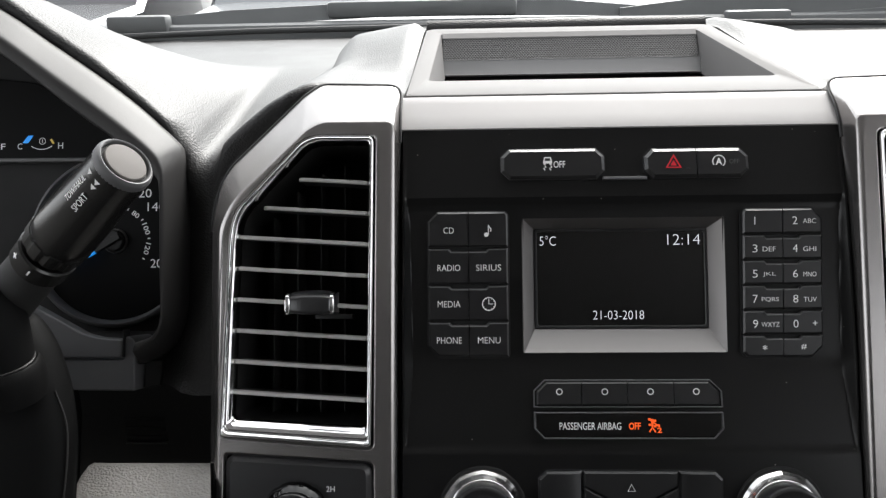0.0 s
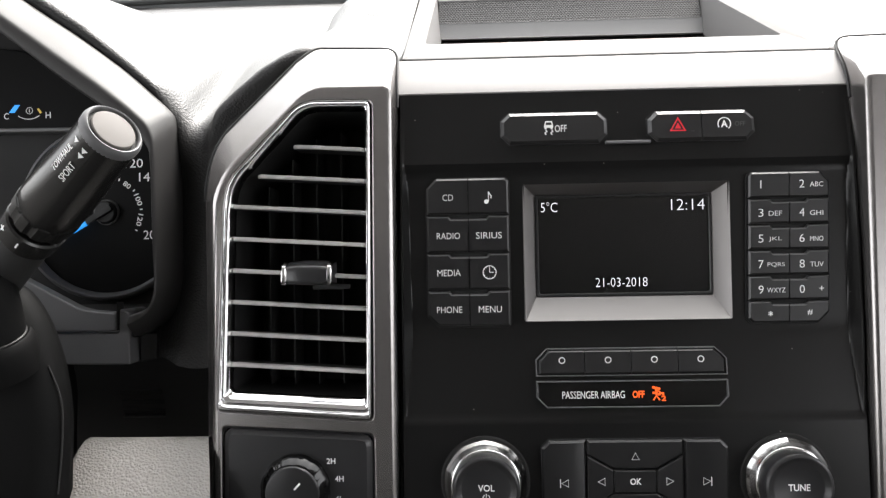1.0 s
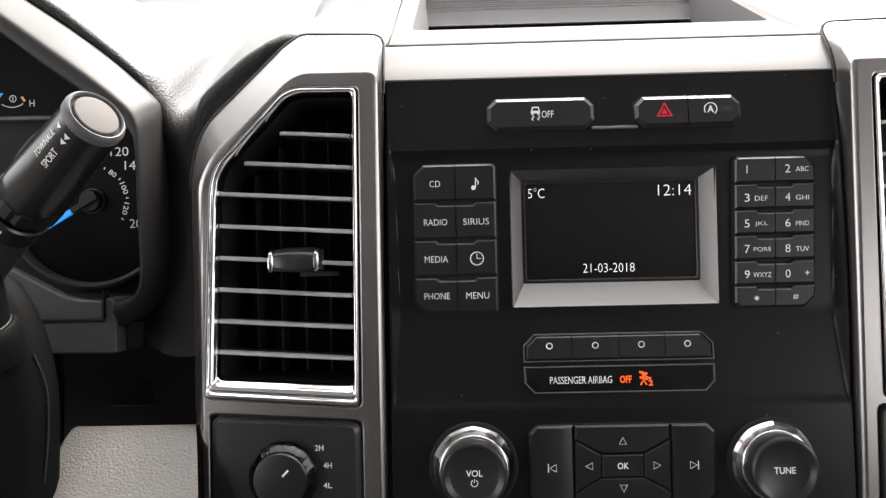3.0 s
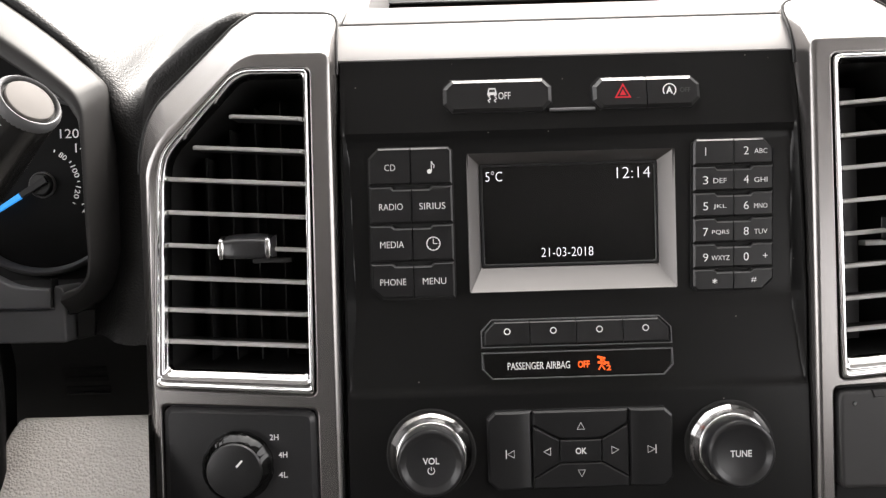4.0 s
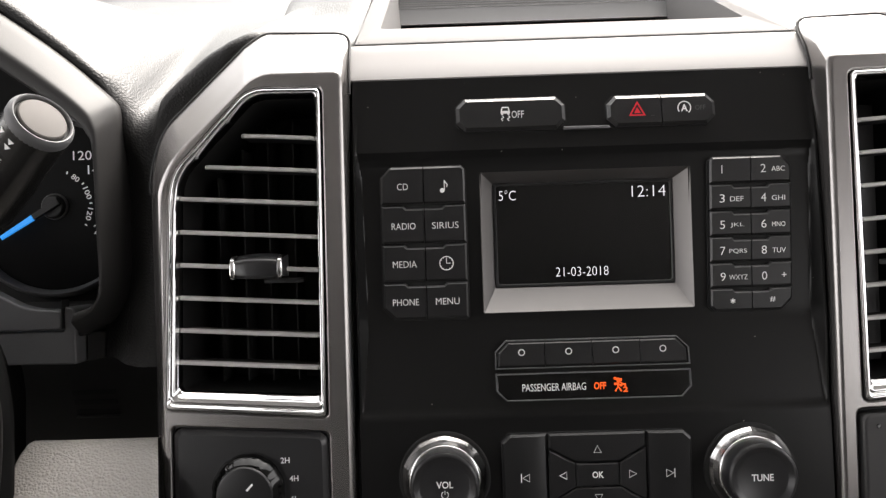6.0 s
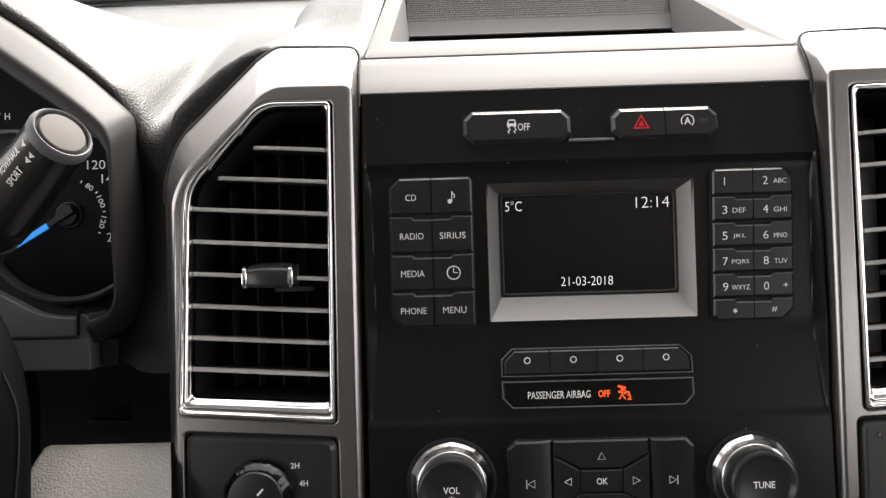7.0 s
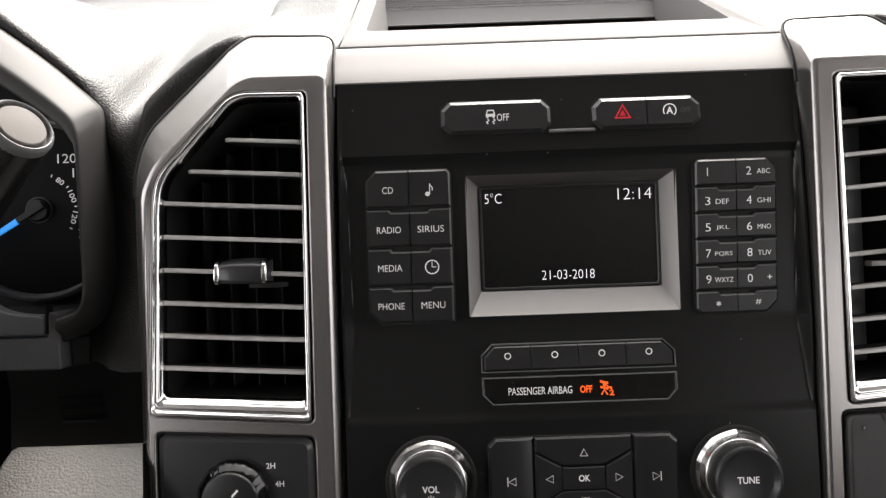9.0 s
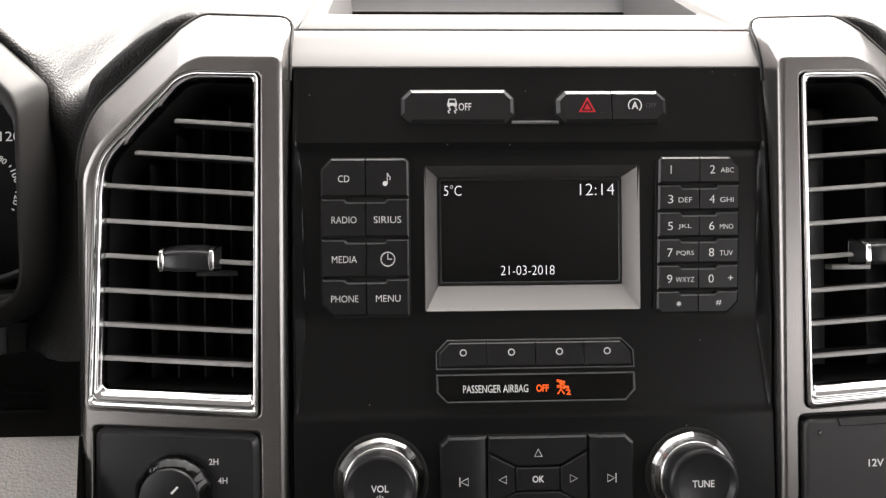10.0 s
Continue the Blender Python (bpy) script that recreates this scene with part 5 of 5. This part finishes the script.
# ---- knee panel ----
def knee_panel():
    k = thing("knee_panel", (-0.28, -0.02, -0.19), "grey grained vinyl knee panel below the dashboard", "knee panel")
    bm = bmesh.new()
    prof = [(0.030, -0.1130), (0.006, -0.1075), (0.000, -0.1064), (-0.004, -0.1072), (-0.010, -0.1115), (-0.022, -0.1210), (-0.044, -0.158), (-0.065, -0.215), (-0.070, -0.30)]
    left = [-0.3090, -0.3100, -0.3110, -0.3122, -0.3135, -0.3140, -0.3150, -0.317, -0.32]
    right = [-0.2420, -0.2412, -0.2404, -0.2390, -0.2368, -0.2325, -0.2250, -0.2180, -0.2165]
    loft(bm, [[(a + (b - a) * f, y + (0.006 if f == 0 else 0.0012 if f == 0.02 else 0), z - (0.002 if f == 0 else 0)) for f in (0.0, 0.02, 0.05, 0.3, 0.6, 1.0)] for (y, z), a, b in zip(prof, left, right)], False)
    part("pad", bm, GREYVINYL, k, angle=60)
    bm = tube([(a + 0.0006, y + 0.005, z - 0.0015) for (y, z), a in zip(prof[2:], left[2:])], 0.0012, 8)
    part("piping", bm, MATT, k, "thin black edge piping")
    return k


knee_panel()
slot = thing("slot_row", (-0.335, 0.084, 1.187), "three thin near-black slabs as shaded slots on the black lower dashboard", "slots", on_world=True)
# slightly proud slabs, not recesses: the slots' shade is in their near-black colour
for k in range(3):
    part("slot", block(-0.3505, -0.3190, 0.0842, 0.0870, 1.1885 + 0.0082 * k, 1.1925 + 0.0082 * k, 0.0002), VOID, slot, "near-black slab in place of a shaded slot")
# paler grey than the dashboard, for the line of light along the lip
part("lip", block(-0.3505, -0.3190, 0.0820, 0.0870, 1.1868, 1.1876, 0.0002), LIDGREY, slot, "thin lip in a paler grey to look lit")


# ---- outside the windscreen ----
GROUND = material("wet_snowy_asphalt", (0.30, 0.30, 0.31), 0.6, mottle=0.5)
PAINTS = [material(n, c, 0.22, mottle=0.05, coat=0.6) for n, c in (("black_car_paint", (0.012, 0.012, 0.014)), ("white_car_paint", (0.75, 0.75, 0.75)), ("grey_car_paint", (0.09, 0.095, 0.10)), ("silver_car_paint", (0.40, 0.41, 0.42)))]
WINDOW = material("dark_car_glass", (0.02, 0.022, 0.025), 0.05)
LAMPGLASS = material("clear_headlamp_glass", (0.6, 0.6, 0.62), 0.1)

bm = bmesh.new()
loft(bm, [[(x, yy, 0.0) for x in (-3000, -40, 0, 40, 3000)] for yy in (-3000, -40, 0, 40, 3000)], False)
setting("ground", bm, GROUND, "wet, partly snowy asphalt of a parking lot", "ground", True)

cowl = thing("cowl", (0, 0.85, 1.40), "black plastic cowl at the foot of the windscreen", "cowl", on_world=True)
part("panel", block(-0.92, 0.92, 0.760, 1.02, 1.35, 1.4615, 0.01), WIPER, cowl)
part("seal", tube([(-0.92, 0.715, 1.4420), (-0.4, 0.745, 1.4520), (0, 0.752, 1.4540), (0.4, 0.735, 1.4500), (0.92, 0.69, 1.4400)], 0.0045, 10), RUBBER, cowl, "black rubber seal")
bonnet = thing("bonnet", (0, 1.6, 1.25), "grey painted bonnet ahead of the windscreen", "bonnet", on_world=True)
part("panel", block(-0.90, 0.90, 1.02, 2.25, 1.20, 1.395, 0.05), PAINTS[2], bonnet)


def wiper(pts, block_at, label, tall=1.0):
    w = thing("wiper", Vector(pts[0]), label, "wiper", "windscreen wipers", True)
    bm = bmesh.new()
    rows = []
    for p, h in pts_h(pts):
        h *= tall
        rows.append([(p.x, p.y - 0.008, p.z - h), (p.x, p.y + 0.010, p.z - h), (p.x, p.y + 0.008, p.z + h), (p.x, p.y - 0.002, p.z + h)])
    loft(bm, rows, True, True, True)
    part("blade", bm, WIPER, w, "grey-black wiper blade")
    x, yv, z = block_at
    part("mount", block(x - 0.045, x + 0.045, yv - 0.016, yv + 0.012, z - 0.012, z + 0.013, 0.005), WIPER, w)
    return w


def pts_h(pts):
    n = len(pts)
    return [(Vector(p), 0.011 if 0 < i < n - 1 else 0.007) for i, p in enumerate(pts)]


wiper([(-0.625, 0.775, 1.4585), (-0.45, 0.79, 1.4690), (-0.20, 0.80, 1.4780), (0.05, 0.80, 1.4745), (0.16, 0.80, 1.4680)], (-0.575, 0.768, 1.4630), "grey-black wiper lying along the windscreen foot")
part("arm", block(-0.30, -0.02, 0.782, 0.80, 1.466, 1.4900, 0.006), WIPER, bpy.data.objects["wiper"])
wiper([(0.13, 0.785, 1.4600), (0.30, 0.79, 1.4700), (0.48, 0.79, 1.4800), (0.75, 0.785, 1.4920)], (0.320, 0.765, 1.4540), "grey-black wiper on the passenger half of the windscreen", 1.8)


bm = bmesh.new()
loft(bm, [[(x, yv - 0.010, z - h), (x, yv + 0.012, z - h), (x, yv + 0.010, z + h), (x, yv - 0.006, z + h)] for x, yv, z, h in ((0.330, 0.772, 1.4475, 0.006), (0.42, 0.775, 1.4520, 0.009), (0.55, 0.778, 1.4575, 0.012), (0.80, 0.782, 1.4680, 0.018))], True, True, True)
part("arm", bm, WIPER, bpy.data.objects["wiper.001"], "grey-black wiper arm")


def parked_car(x, yv, paint, tall, label):
    car = thing("parked_car", (x, yv, 0), label, "car", "parked cars", True)
    w = 0.95
    side = [(0.0, 0.35), (0.0, 0.75 * tall), (0.10, 1.02 * tall), (1.25, 1.12 * tall), (1.95, 1.62 * tall), (3.6, 1.66 * tall), (4.6, 1.25 * tall), (4.8, 0.9 * tall), (4.8, 0.35)]
    rows = []
    for f, g in ((-1.0, 0.90), (-0.93, 0.985), (-0.6, 1.0), (0, 1.0), (0.6, 1.0), (0.93, 0.985), (1.0, 0.90)):
        rows.append([(x + w * f, yv + d, z if z < 0.5 else 0.5 + (z - 0.5) * g) for d, z in side])
    bm = bmesh.new()
    loft(bm, rows, True, True, True)
    part("body", bm, paint, car, angle=25)
    part("windscreen", loft(bmesh.new(), [[(x - 0.74, yv + 1.36, 1.17 * tall), (x + 0.74, yv + 1.36, 1.17 * tall)], [(x - 0.62, yv + 1.90, 1.585 * tall), (x + 0.62, yv + 1.90, 1.585 * tall)]], False), WINDOW, car, "dark windscreen")
    g0, g1 = 0.66 * tall, 0.98 * tall
    grille = part("grille", block(x - 0.52, x + 0.52, yv - 0.03, yv + 0.12, g0, g1, 0.02), RUBBER, car, "black grille with chrome frame")
    fr = rounded(box2(-0.56, 0.56, g0 - 0.03, g1 + 0.03), 0.08, 4)
    inn = inset(fr, 0.045)
    bm = rim([(x + a, b) for a, b in fr], [(x + a, b) for a, b in inn], yv - 0.05, yv + 0.05, 0.008)
    part("grille_frame", bm, CHROME, grille, "chrome frame")
    for k in range(3):
        z = g0 + (g1 - g0) * (k + 0.6) / 3.2
        part("grille_bar", block(x - 0.50, x + 0.50, yv - 0.045, yv - 0.01, z - 0.02, z + 0.02, 0.006), CHROME, grille)
    for s in (-1, 1):
        part("headlamp", block(min(x + s * 0.60, x + s * 0.92), max(x + s * 0.60, x + s * 0.92), yv - 0.02, yv + 0.2, g0 + 0.05, g1 - 0.01, 0.03), LAMPGLASS, car, "clear headlamp")
        for d in (0.85, 3.9):
            part("wheel", lathe([(0, 0.30), (0.02, 0.36), (0.20, 0.36), (0.22, 0.30), (0.20, 0.20), (0.19, 0.01)], (x + s * 0.78, yv + d, 0.36), 24, (s, 0, 0)), RUBBER, car)
    part("bumper", block(x - 0.96, x + 0.96, yv - 0.10, yv + 0.12, 0.38, 0.62, 0.04), CHROME, car, "chrome bumper")
    return car


parked_car(-4.6, 7.2, PAINTS[0], 1.22, "black pickup with chrome grille parked outside")
parked_car(-2.1, 7.6, PAINTS[2], 1.20, "grey pickup with chrome grille parked outside")
parked_car(0.4, 7.4, PAINTS[1], 1.16, "white pickup with chrome grille parked outside")
parked_car(2.9, 7.3, PAINTS[3], 1.20, "silver pickup with chrome grille parked outside")
parked_car(5.4, 7.5, PAINTS[0], 1.20, "black pickup parked outside the windscreen")
